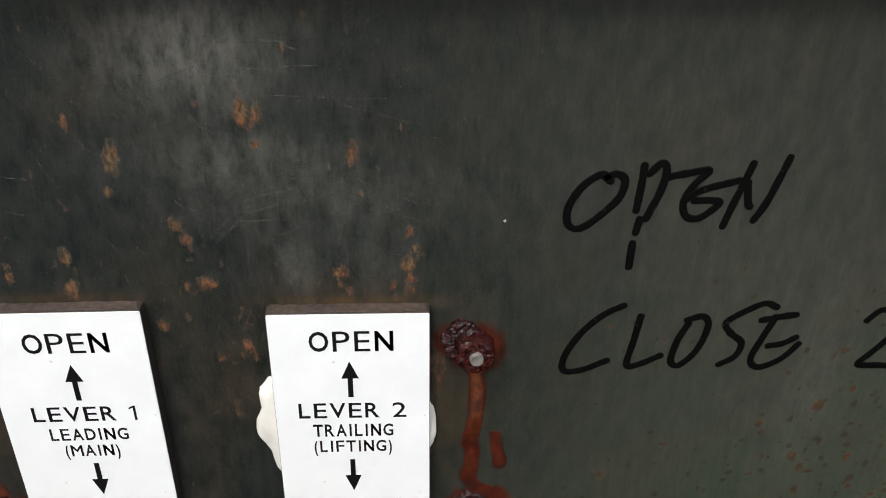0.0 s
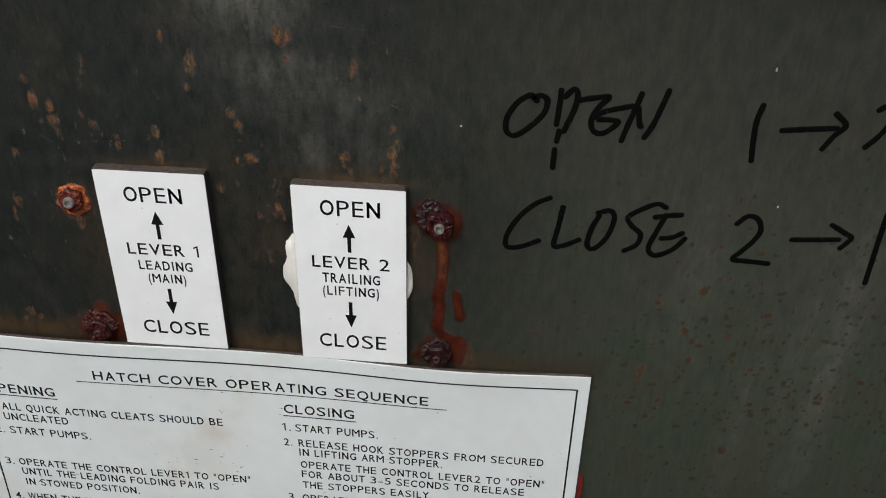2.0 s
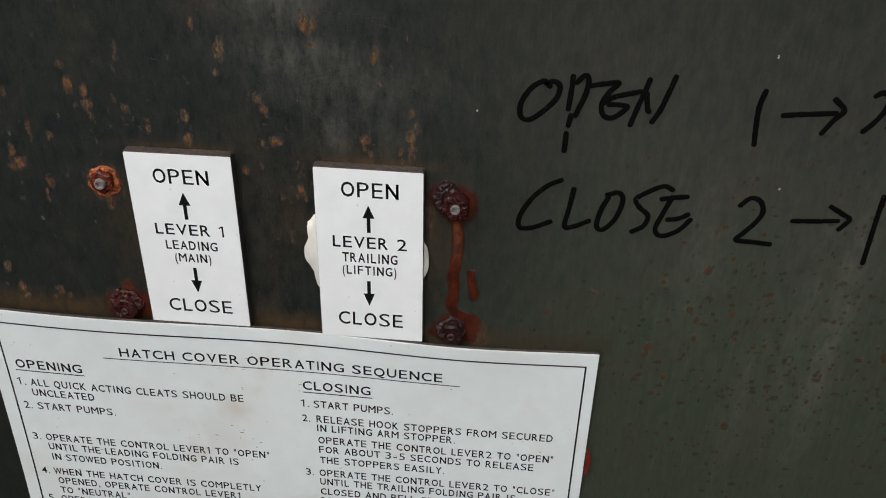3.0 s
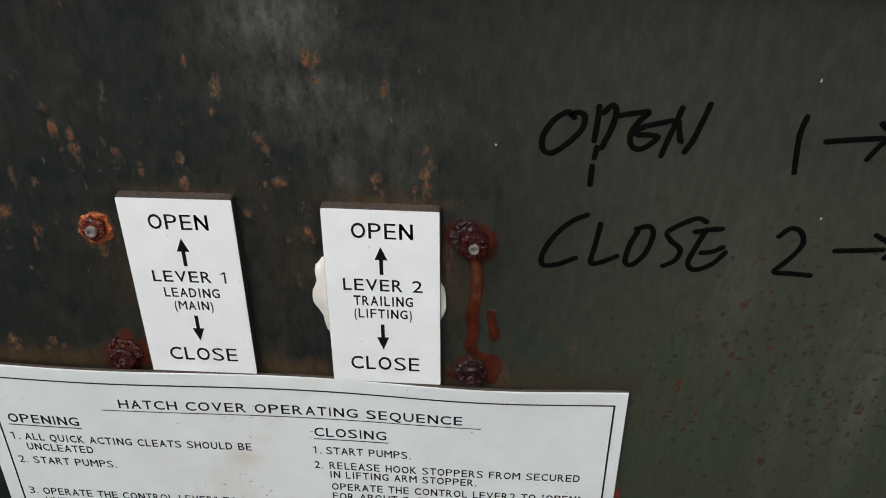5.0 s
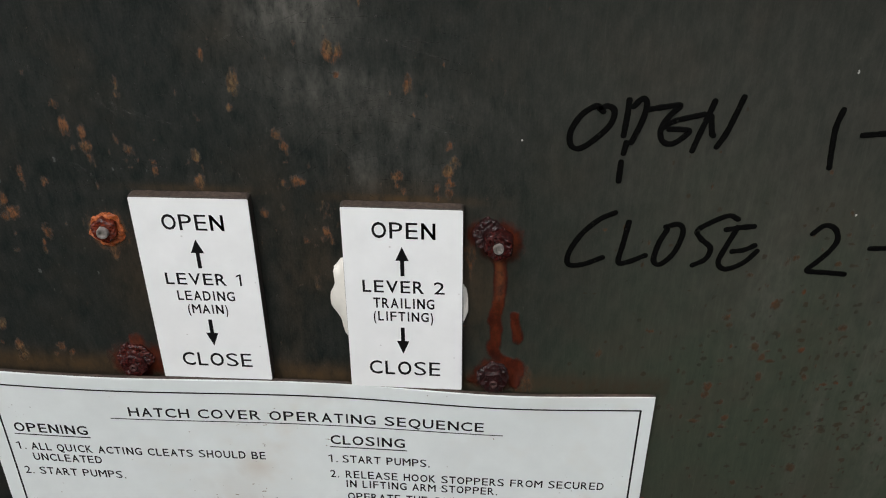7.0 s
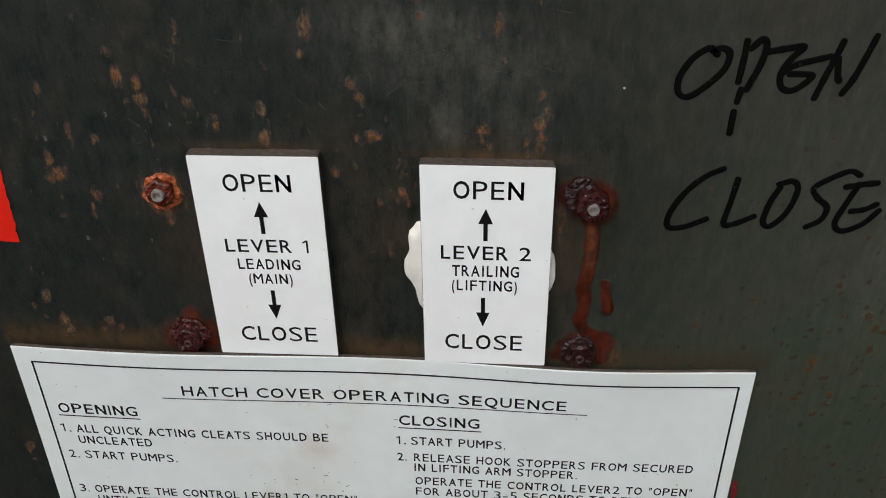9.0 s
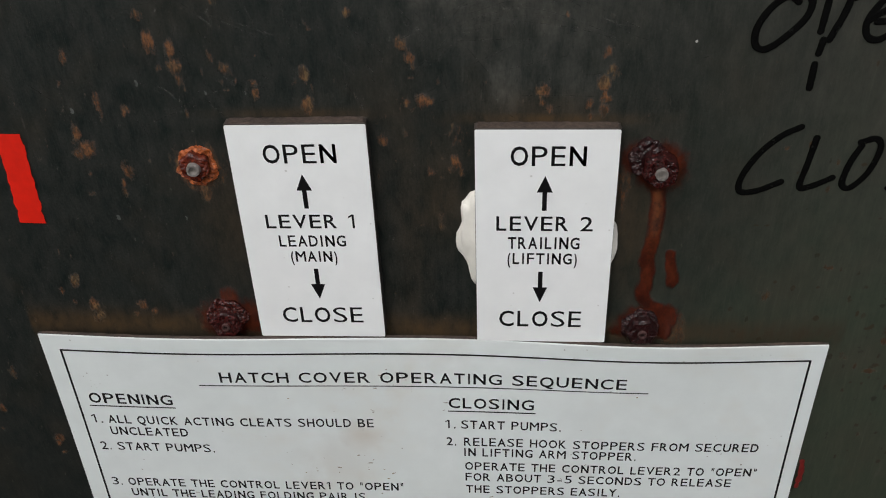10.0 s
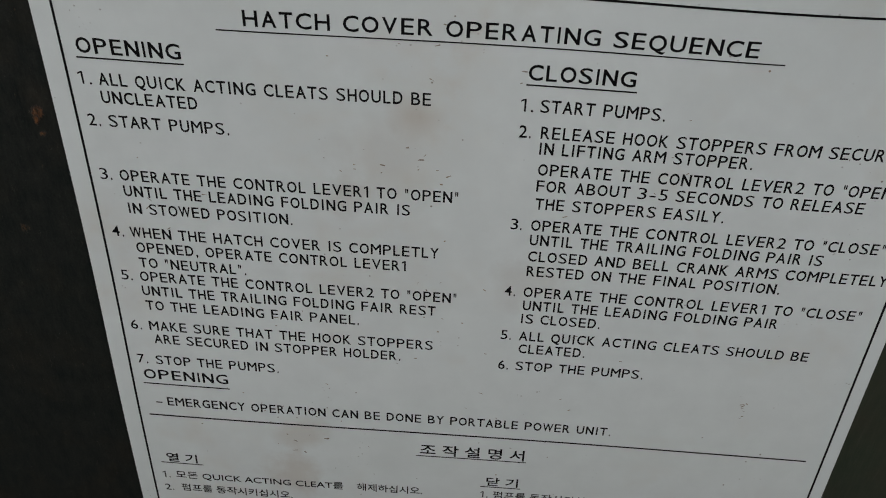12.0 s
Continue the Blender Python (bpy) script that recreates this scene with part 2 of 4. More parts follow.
def white_laminate(name, stain, specks, tone=(0.80, 0.82, 0.815), smears=()):
    """White engraving laminate, slightly cold, with smears, faint stains and specks of dirt."""
    mat, nt, bsdf = graph(name)
    vec = coords(nt)
    broad, mid, fine = grain(nt, vec, 11.0, 4.0), grain(nt, vec, 60.0, 5.0), grain(nt, vec, 700.0, 3.0)
    col = mix(nt, ramp(nt, mid, 0.3, 0.75), tuple(c * 0.93 for c in tone), tone)
    smear = math_node(nt, "MULTIPLY", ramp(nt, broad, 0.54, 0.74), ramp(nt, mid, 0.35, 0.7))
    col = mix(nt, math_node(nt, "MULTIPLY", smear, stain), col, (0.52, 0.45, 0.36))
    for x, z, radius, depth in smears:
        gap = nt.nodes.new("ShaderNodeVectorMath")
        gap.operation = "DISTANCE"
        nt.links.new(vec, gap.inputs[0])
        gap.inputs[1].default_value = (x, 0, z)
        soft_edge = math_node(nt, "ADD", math_node(nt, "DIVIDE", gap.outputs["Value"], radius), math_node(nt, "MULTIPLY", math_node(nt, "SUBTRACT", mid, 0.5), 1.6))
        col = mix(nt, math_node(nt, "MULTIPLY", ramp(nt, soft_edge, 0.3, 1.0, (1, 1, 1, 1), (0, 0, 0, 1)), depth), col, (0.46, 0.36, 0.27))
    cell = node(nt, "ShaderNodeTexVoronoi", [("Vector", vec)], Scale=330.0)
    cell.inputs["Randomness"].default_value = 1.0
    dots = math_node(nt, "MULTIPLY", ramp(nt, cell.outputs["Distance"], 0.10, 0.17, (1, 1, 1, 1), (0, 0, 0, 1)), ramp(nt, grain(nt, vec, 24.0, 4.0, 0.7), 0.57, 0.66))
    dots = math_node(nt, "MULTIPLY", dots, ramp(nt, grain(nt, vec, 330.0, 1.0), 0.5, 0.56))
    lone = node(nt, "ShaderNodeTexVoronoi", [("Vector", vec)], Scale=85.0)
    dots = math_node(nt, "MAXIMUM", dots, math_node(nt, "MULTIPLY", ramp(nt, lone.outputs["Distance"], 0.028, 0.05, (1, 1, 1, 1), (0, 0, 0, 1)), ramp(nt, mid, 0.5, 0.55)))
    col = mix(nt, math_node(nt, "MULTIPLY", dots, specks), col, (0.16, 0.13, 0.10))
    nt.links.new(col, bsdf.inputs["Base Color"])
    bsdf.inputs["Roughness"].default_value = 0.42
    relief(nt, bsdf, fine, 0.15, 0.0002)
    return mat


def marker_ink():
    """Felt marker: black with a dull sheen, rubbed thin in places so that the paint shows."""
    mat, nt, bsdf = graph("black_marker_ink")
    vec = coords(nt)
    thin = ramp(nt, grain(nt, vec, 260.0, 5.0, 0.7), 0.59, 0.70)
    nt.links.new(mix(nt, grain(nt, vec, 500.0), (0.0010, 0.0010, 0.0010), (0.0032, 0.0032, 0.0030)), bsdf.inputs["Base Color"])
    bsdf.inputs["Roughness"].default_value = 0.6
    bsdf.inputs["Specular IOR Level"].default_value = 0.06
    nt.links.new(math_node(nt, "SUBTRACT", 1.0, math_node(nt, "MULTIPLY", thin, 0.6)), bsdf.inputs["Alpha"])
    return mat


def scratch_paint():
    """Pale bare scratches, broken up along their length."""
    mat, nt, bsdf = graph("pale_scratch")
    vec = coords(nt)
    bsdf.inputs["Base Color"].default_value = (0.13, 0.125, 0.11, 1)
    bsdf.inputs["Roughness"].default_value = 0.6
    nt.links.new(math_node(nt, "MULTIPLY", ramp(nt, grain(nt, vec, 500.0, 5.0, 0.7), 0.42, 0.62), 0.5), bsdf.inputs["Alpha"])
    return mat


def corroded(name, low, high, wet):
    mat, nt, bsdf = graph(name)
    vec = coords(nt)
    lump, fine = grain(nt, vec, 420.0, 6.0, 0.75), grain(nt, vec, 2200.0, 4.0, 0.7)
    col = mix(nt, ramp(nt, lump, 0.36, 0.66), low, high)
    col = mix(nt, ramp(nt, fine, 0.6, 0.75), col, tuple(min(1, c * 1.7) for c in high))
    col = mix(nt, ramp(nt, grain(nt, vec, 1300.0, 3.0), 0.36, 0.44, (1, 1, 1, 1), (0, 0, 0, 1)), col, tuple(c * 0.35 for c in low))
    nt.links.new(col, bsdf.inputs["Base Color"])
    bsdf.inputs["Roughness"].default_value = wet
    bsdf.inputs["Specular IOR Level"].default_value = 0.5
    relief(nt, bsdf, math_node(nt, "ADD", lump, math_node(nt, "MULTIPLY", fine, 0.25)), 0.7, 0.0004)
    return mat


STEEL = painted_steel()
BOARD = white_laminate("white_board_laminate", 0.6, 0.85, (0.745, 0.795, 0.79), ((-0.031, -0.060, 0.012, 0.30), (-0.048, -0.082, 0.022, 0.14), (-0.060, -0.100, 0.014, 0.20), (-0.088, -0.245, 0.016, 0.28), (-0.092, -0.275, 0.020, 0.36), (0.010, -0.004, 0.016, 0.12), (0.02, -0.14, 0.02, 0.14)))
LABEL = white_laminate("white_label_laminate", 0.12, 0.35, (0.83, 0.85, 0.85))
CORE = plain("dark_laminate_core", (0.034, 0.027, 0.022), 0.5, 0, 500, 0.5, 0.0003)
PRINT = plain("black_engraved_print", (0.004, 0.004, 0.0045), 0.6, 0, 600, 0.4)
PRINT.node_tree.nodes["Principled BSDF"].inputs["Specular IOR Level"].default_value = 0.15
INK = marker_ink()
RED = plain("red_marking_paint", (0.64, 0.013, 0.004), 0.45, 0, 260, 0.12, 0.0002)
BLOOD = plain("dark_red_paint", (0.14, 0.012, 0.010), 0.5, 0, 400, 0.3, 0.0002)
PUTTY = plain("white_sealant", (0.72, 0.70, 0.64), 0.6, 0, 220, 0.08, 0.0004)
RUST_RED = corroded("dark_red_rust", (0.0055, 0.0014, 0.0016), (0.062, 0.0100, 0.0085), 0.2)
RUST_ORANGE = corroded("orange_rust", (0.15, 0.030, 0.008), (0.50, 0.130, 0.030), 0.4)
RUST_BROWN = corroded("red_brown_rust", (0.020, 0.004, 0.0025), (0.17, 0.026, 0.010), 0.26)
RUST_DEEP = corroded("black_red_rust", (0.0030, 0.0010, 0.0012), (0.034, 0.0060, 0.0060), 0.3)
RUST_WINE = corroded("wine_red_rust", (0.0100, 0.0022, 0.0020), (0.085, 0.0140, 0.0090), 0.26)
BRIGHT = plain("bare_bolt_steel", (0.27, 0.25, 0.23), 0.38, 0.4, 900, 0.35, 0.0001)
DULL = plain("rusty_bolt_steel", (0.13, 0.075, 0.07), 0.4, 0.6, 900, 0.4, 0.0001)
DECK = plain("worn_deck_paint", (0.06, 0.062, 0.05), 0.7, 0, 9, 0.4, 0.002)
BLOCKER = plain("dark_blocker_paint", (0.05, 0.052, 0.045), 0.6, 0, 20, 0.3, 0.001)
BULKHEAD = plain("brown_stained_steel", (0.030, 0.021, 0.015), 0.6, 0, 40, 0.5, 0.001)
PALE = plain("pale_grey_paint", (0.36, 0.35, 0.33), 0.5, 0, 60, 0.2)
WORN = plain("worn_grey_primer", (0.06, 0.064, 0.06), 0.6, 0, 700, 0.6)
SCRATCH = scratch_paint()
GRIT = plain("brown_grit", (0.27, 0.22, 0.17), 0.8, 0, 400, 0.6)
GRIME = plain("brown_crusted_grime", (0.052, 0.036, 0.028), 0.8, 0, 380, 0.85, 0.0006)
# near-black for the tubes that darken the locker's edges
EDGE_DARK = plain("black_edge_shade", (0.004, 0.005, 0.006), 0.8, 0, 300, 0.4, 0.0003)
EDGE_DARK.node_tree.nodes["Principled BSDF"].inputs["Specular IOR Level"].default_value = 0.08


# ---- building helpers ----
def link_mesh(name, bm, material, parent=None, label="", smooth=False):
    me = bpy.data.meshes.new(name)
    bm.normal_update()
    bm.to_mesh(me)
    bm.free()
    me.materials.append(material)
    if smooth:
        me.polygons.foreach_set("use_smooth", [True] * len(me.polygons))
    ob = new(name, me)
    ob.parent = parent
    return tagged(ob, label)


def part(name, bm, material, parent, label="", smooth=False):
    return link_mesh(name, bm, material, parent, label, smooth)


def box(bm, x0, x1, y0, y1, z0, z1, bevel=0.0):
    made = bmesh.ops.create_cube(bm, size=1.0, matrix=Matrix.Translation(((x0 + x1) / 2, (y0 + y1) / 2, (z0 + z1) / 2)) @ Matrix.Diagonal((x1 - x0, y1 - y0, z1 - z0, 1)))
    if bevel:
        edges = list({e for v in made["verts"] for e in v.link_edges})
        bmesh.ops.bevel(bm, geom=edges, offset=bevel, segments=2, affect="EDGES", profile=0.6)
    return bm


def mm(*values):
    return tuple(v / 1000 for v in values)


def thing(name, m, label, category, group="", kind=""):
    ob = tagged(new(name), label, category, group, kind)
    ob.matrix_world = m
    ob.empty_display_size = 0.02
    return ob


def spline(points, steps=8):
    """A smooth line through points (Catmull-Rom)."""
    p = [Vector(q) for q in points]
    p = [2 * p[0] - p[1]] + p + [2 * p[-1] - p[-2]]
    out = []
    for i in range(1, len(p) - 2):
        a, b, c, d = p[i - 1 : i + 3]
        for s in range(steps):
            t = s / steps
            out.append(0.5 * ((2 * b) + (c - a) * t + (2 * a - 5 * b + 4 * c - d) * t * t + (3 * b - a - 3 * c + d) * t**3))
    return out + [p[-2]]


def ribbon(bm, points, width, y=-0.0003, rough=0.08, ends=True, thick=0.00015):
    """A pen or brush stroke of the given width lying on the plane y, in metres along x and z."""
    line = spline(points) if len(points) > 2 else [Vector(points[0]).lerp(Vector(points[1]), k / 8) for k in range(9)]
    if ends:
        a, b = (line[0] - line[1]).normalized(), (line[-1] - line[-2]).normalized()
        h = width / 2
        line = [line[0] + a * h * 0.9, line[0] + a * h * 0.6] + line + [line[-1] + b * h * 0.6, line[-1] + b * h * 0.9]
    rows = []
    for i, q in enumerate(line):
        along = (line[min(i + 1, len(line) - 1)] - line[max(i - 1, 0)]).normalized()
        side = Vector((-along.y, along.x))
        w = width / 2 * (1 + rough * (2 * noise.noise((q.x * 400, q.y * 400, 3.1))))
        if ends and i in (0, len(line) - 1):
            w *= 0.35
        elif ends and i in (1, len(line) - 2):
            w *= 0.8
        rows.append([bm.verts.new((q.x + side.x * w * k, y - (thick if abs(k) < 1 else 0), q.y + side.y * w * k)) for k in (-1, -0.7, 0.7, 1)])
    for r0, r1 in zip(rows, rows[1:]):
        for k in range(3):
            f = bm.faces.new((r0[k], r1[k], r1[k + 1], r0[k + 1]))
            if f.normal_update() or f.normal.y > 0:
                f.normal_flip()
    return bm


# advance and drawn width of a letter, in cap heights: narrow drafting letters and wide headline letters
DRAFT = {"I": (0.44, 0.105), "L": (0.71, 0.53), "1": (0.56, 0.27), "M": (0.97, 0.80), "W": (1.04, 0.92), ".": (0.38, 0.13), ",": (0.40, 0.14), '"': (0.50, 0.24), "-": (0.76, 0.46),
         " ": (0.46, 0.0), "(": (0.42, 0.20), ")": (0.42, 0.20), "A": (0.86, 0.74), "V": (0.86, 0.74), "T": (0.80, 0.68), "Y": (0.80, 0.70), "O": (0.90, 0.75), "C": (0.86, 0.70), "G": (0.88, 0.72), "Q": (0.90, 0.76), "D": (0.86, 0.69),
         "E": (0.78, 0.60), "F": (0.76, 0.58), "N": (0.88, 0.69), "U": (0.86, 0.68)}
HEADLINE = {"I": (0.48, 0.125), " ": (0.60, 0.0), "E": (1.06, 0.80), "T": (1.02, 0.84), "O": (1.26, 1.06), "C": (1.18, 0.98), "G": (1.26, 1.04), "Q": (1.26, 1.08), "S": (1.10, 0.90), "L": (0.96, 0.74)}
GLYPHS = {}


def glyph(ch, fat):
    """One letter of the built-in font as flat points and faces, in font units."""
    if (ch, fat) not in GLYPHS:
        cu = bpy.data.curves.new("print", "FONT")
        cu.body, cu.size, cu.resolution_u, cu.offset = ch, 1.0, 3, fat
        ob = bpy.data.objects.new("print", cu)
        scene.collection.objects.link(ob)
        me = bpy.data.meshes.new_from_object(ob.evaluated_get(bpy.context.evaluated_depsgraph_get()))
        bpy.data.objects.remove(ob)
        bpy.data.curves.remove(cu)
        co = np.empty(len(me.vertices) * 3)
        me.vertices.foreach_get("co", co)
        GLYPHS[ch, fat] = co.reshape(-1, 3)[:, :2].copy(), [tuple(p.vertices) for p in me.polygons]
        bpy.data.meshes.remove(me)
    return GLYPHS[ch, fat]


def print_pieces(text, x0, x1, z, cap, fat=0.0, table=None):
    """The letters of a line of print, each a list of flat shapes: from x0 to x1, on the base line z, with capitals cap high (metres).
    With a table each letter takes its own width, without one the line keeps the font's spacing."""
    letters = []
    if table is None:
        co, faces = glyph(text, fat)
        lo, hi = co[:, 0].min(), co[:, 0].max()
        letters.append([((co[:, 0] - lo) / (hi - lo) * (x1 - x0) + x0, co[:, 1] * cap / CAP + z, faces)])
    else:
        plain_letter = (0.82, 0.66) if table is DRAFT else (1.18, 0.94)
        sizes = [table.get(ch, plain_letter) for ch in text]
        total = sum(a for a, _ in sizes) - (sizes[0][0] - sizes[0][1]) / 2 - (sizes[-1][0] - sizes[-1][1]) / 2
        k, at = (x1 - x0) / total, -(sizes[0][0] - sizes[0][1]) / 2
        for ch, (adv, wide) in zip(text, sizes):
            if ch != " ":
                pieces = []
                co, faces = glyph(ch, 0.0)
                natural = (co[:, 0].max() - co[:, 0].min()) * cap / CAP
                if ch in "I1":
                    wide = natural / k * 1.0
                stretch = wide * k / natural
                co, faces = glyph(ch, 0.0 if ch in "MW" else round(fat + max(-0.008, min(0.012, 0.04 * (1 / stretch - 1))), 3))
                lo, hi = co[:, 0].min(), co[:, 0].max()
                left = x0 + (at + (adv - wide) / 2) * k
                if ch == "1":
                    left += 0.07 * k
                    pieces.append((np.array([left, left, left - 0.19 * k, left - 0.19 * k]), z + cap * np.array([1.0, 0.87, 0.74, 0.86]), [(0, 1, 2, 3)]))
                xs, zs = left + (co[:, 0] - lo) / (hi - lo) * wide * k, co[:, 1] * cap / CAP
                if ch.isalnum():
                    low, high = co[:, 1].min(), co[:, 1].max()
                    if ch != "Q":
                        zs = (co[:, 1] - low) / (high - low) * cap
                pieces.append((xs, zs + z, faces))
                if ch in "MNW()":
                    for side in (-0.013, 0.013):
                        pieces.append((xs + side * cap, zs + z, faces))
                letters.append(pieces)
            at += adv
    return letters


def raised(pieces, y):
    """Flat letter shapes as one mesh, a hair proud of y."""
    bm = bmesh.new()
    for xs, zs, faces in pieces:
        vs = [bm.verts.new((a, y, b)) for a, b in zip(xs, zs)]
        for f in faces:
            if len(set(f)) > 2:
                bm.faces.new([vs[i] for i in f])
    bm.normal_update()
    for f in bm.faces:
        if f.normal.y > 0:
            f.normal_flip()
    made = bmesh.ops.extrude_edge_only(bm, edges=[e for e in bm.edges if e.is_boundary])
    for v in made["geom"]:
        if isinstance(v, bmesh.types.BMVert):
            v.co.y += 0.00012
    return bm


CAP = 0.729


# ---- setting: deck, locker front, what stands behind ----
bm = bmesh.new()
bmesh.ops.create_grid(bm, x_segments=40, y_segments=40, size=60)
tagged(link_mesh("ground", bm, DECK), "worn grey-green painted steel ship deck", "deck", kind="structure")


def spots(xs, zs, rows):
    """Sum of soft ragged blots: x, z, half width, half height in millimetres, strength."""
    out = np.zeros_like(xs)
    for x, z, w, h, k in rows:
        d = ((xs - x) / w) ** 2 + ((zs - z) / h) ** 2
        out = np.maximum(out, k * np.exp(-d * 0.9))
    return out


def trail(xs, zs, points, width):
    """A soft run of the given half width along points, in millimetres."""
    out = np.zeros_like(xs)
    line = spline([Vector(p) for p in points], 6)
    for p in line:
        w = width * (1 + 0.25 * noise.noise((p.x * 0.3, p.y * 0.3, 0.7)))
        out = np.maximum(out, np.exp(-(((xs - p.x) ** 2 + (zs - p.y) ** 2) / w**2) * 0.7))
    return out


def locker_front():
    """The pressed steel front: flat, turned back with a round bend at its right side and top."""
    r, xe, ze = 22.0, 391.0, 236.0
    gx = np.concatenate([np.linspace(-900, -320, 12)[:-1], np.arange(-320, xe - r, 1.3)])
    gz = np.concatenate([np.linspace(-1290, -360, 12)[:-1], np.arange(-360, ze - r, 1.3)])
    turn = np.linspace(0, 90, 9)[1:]
    bx = np.concatenate([gx, (xe - r) + r * np.sin(np.radians(turn)), [xe] * 2])
    by = np.concatenate([gx * 0, r - r * np.cos(np.radians(turn)), [90, 260]])
    tz = np.concatenate([gz, (ze - r) + r * np.sin(np.radians(turn)), [ze] * 2])
    ty = np.concatenate([gz * 0, r - r * np.cos(np.radians(turn)), [90, 260]])
    X, Z = np.meshgrid(bx, tz)
    Y = np.maximum(by[None, :], ty[:, None])
    # wear layers, two of which also hold painted reflections
    left = [(-103, 152, 3, 3.5, .75), (-101, 141, 3, 5, 1), (-93, 138, 2.4, 5, .95), (-93, 131, 3, 4, 1), (-91, 125, 2, 4, .7), (-73, 162, 1.5, 5, .7), (-136, 135, 2, 5, .65), (-127, 116, 2, 5, .8), (-116, 113, 3, 3, .7),
            (-139, 103, 2.4, 5, .9), (-136, 95, 4, 5, 1), (-78, 135, 1.8, 4, .6), (-73, 130, 2.4, 3, .8), (-62, 124, 2, 2.4, .9), (-62, 120, 2, 2.6, .95), (-42, 128, 2.6, 4, .95), (-42, 115, 3, 4.4, 1), (-21, 164, 2.8, 7, 1)]
    left += [(-4, 140, 3, 3.5, .85), (-1, 134, 2.6, 3, .9), (-3, 116, 2, 3, .75), (4, 117, 3.6, 4, .95), (-14, 100, 2, 3, .8), (56, 166, 3, 6, .7), (74, 137, 2.4, 3, .8), (76, 130, 2, 2.4, .9),
             (73, 124, 3, 4, 1), (68, 116, 2, 3, .8), (74, 113, 2.6, 3, .95), (50, 121, 3.4, 3.4, .95), (53, 113, 2.6, 3, .75), (92, 117, 2.4, 3, .55), (17, 102, 5, 8, .55), (-15, 107, 1.5, 1.5, .6)]
    left += [(22, 180, 3.4, 5.5, 1), (-33, 176, 2, 3, .8), (16, 90, 3, 4, .8), (6, 85, 3, 3, .65), (-121, 85, 3, 5, .85), (-152, 15, 3, 4, 1), (-129, 15, 4, 4, .8), (-158, 28, 3, 5, .9), (-150, 9, 3, 3, .8),
             (-215, -52, 3, 4, .7), (-191, -72, 4, 4, .8), (-211, -132, 3, 4, .6), (-203, -27, 3, 8, .6), (-70, 25, 3, 6, .55), (-30, 52, 3, 10, .5), (10, 60, 3, 8, .55)]
    right = [(230, 59, 3, 4, .95), (208, 50, 3, 3, .8), (210, 46, 2.4, 2.4, .85), (224, 34, 3, 3, .95), (229, 27, 2.6, 3.4, .8), (209, 24, 3.4, 2.4, .7), (229, 15, 2.4, 4, .85), (205, 7, 3.2, 4, .95), (205, 2, 2.6, 3, .9),
             (247, 33, 2.6, 2.4, .8), (264, 47, 2.4, 2.8, .9), (265, 38, 2, 2.6, .8), (252, 16, 2.8, 3.4, .8), (262, 12, 4, 1.8, .8), (201, -16, 4.4, 1.8, .9), (217, -13, 2.6, 3, .85), (217, -19, 3.6, 2, .9)]
    right += [(212, -25, 2.6, 2.4, .9), (256, -46, 4, 4, .85), (247, -45, 2.4, 2.4, .75), (292, -20, 3.6, 3.6, .65), (188, -8, 3, 4, .7), (251, -76, 3, 3, .7), (272, 33, 2.4, 1.4, .7), (299, 22, 3, 1.4, .6), (192, 56, 2, 2, .55),
              (348, 50, 1.8, 1.8, .9), (149, 25, 3, 4.5, .8), (125, 40, 2.6, 6, .55), (331, 12, 6, 6, .7)]
    right += [(324, 138, 2.2, 5, .95), (318, 134, 4, 5, .7), (319, 125, 2, 2, .6), (340, 83, 4.6, 2.6, 1), (267, 124, 2, 3, .7), (269, 114, 4, 2.4, .5), (231, 83, 3, 3.4, .6), (254, 83, 2.4, 2, .85), (215, 75, 3, 2, .8),
              (224, 70, 3, 2.4, .6), (254, 110, 2, 3, .55), (337, 119, 1.2, 1.4, .9), (285, 107, 2.4, 5, .5), (344, 20, 8, 6, .75)]
    rng = random.Random(4)
    lobes = []
    for x, z, w, h, k in left:
        for _ in range(rng.choice((1, 2, 2, 3, 4))):
            lobes.append((x + rng.gauss(0, w * 0.8), z - abs(rng.gauss(0, h * 1.3)), w * rng.uniform(.4, .8), h * rng.uniform(.4, .9), k * rng.uniform(.65, .95)))
    rust = np.maximum(spots(X, Z, left + lobes), spots(X, Z, right))
    sparse = [(rng.uniform(-230, 90), rng.uniform(-40, 215), rng.uniform(.7, 2.0), rng.uniform(1.0, 4), rng.uniform(.36, .66)) for _ in range(240)]
    rust = np.maximum(rust, spots(X, Z, sparse))
    bleed = trail(X, Z, [(97.5, 82), (98.6, 70), (98.6, 60), (98.0, 52), (96.6, 44), (97.4, 38), (97.2, 31), (96.2, 25), (99.5, 20), (104.5, 17), (107.5, 11), (108, 3)], 3.0)
    bleed = np.maximum(bleed, np.maximum(trail(X, Z, [(106, 46.5), (106.8, 41), (108.2, 34)], 2.2), spots(X, Z, [(108.2, 34, 3.4, 5.4, 1)])))
    bleed = np.maximum(bleed, spots(X, Z, [(98, 88, 12, 12, 1), (88, 92, 8, 9, .8), (98, 9, 13, 11, .95), (108, 12, 6, 9, .9), (86, 5, 4, 4, .7), (-90, 8, 15, 12, 1), (-79, 9, 7, 12, .85), (-88, 20, 6, 7, .8), (350, 5, 17, 15, .70), (356, -8, 10, 9, .62), (338, 9, 8, 8, .60), (354, 16, 8, 7, .64), (345, 4, 9, 8, .78)]))
    rust = np.maximum(rust, trail(X, Z, [(98, 76), (98.6, 66), (98.4, 57)], 2.4))
    ring = np.hypot(X + 90.5, (Z - 87) * 1.02) + 0.9 * np.sin(5 * np.arctan2(Z - 87, X + 90.5))
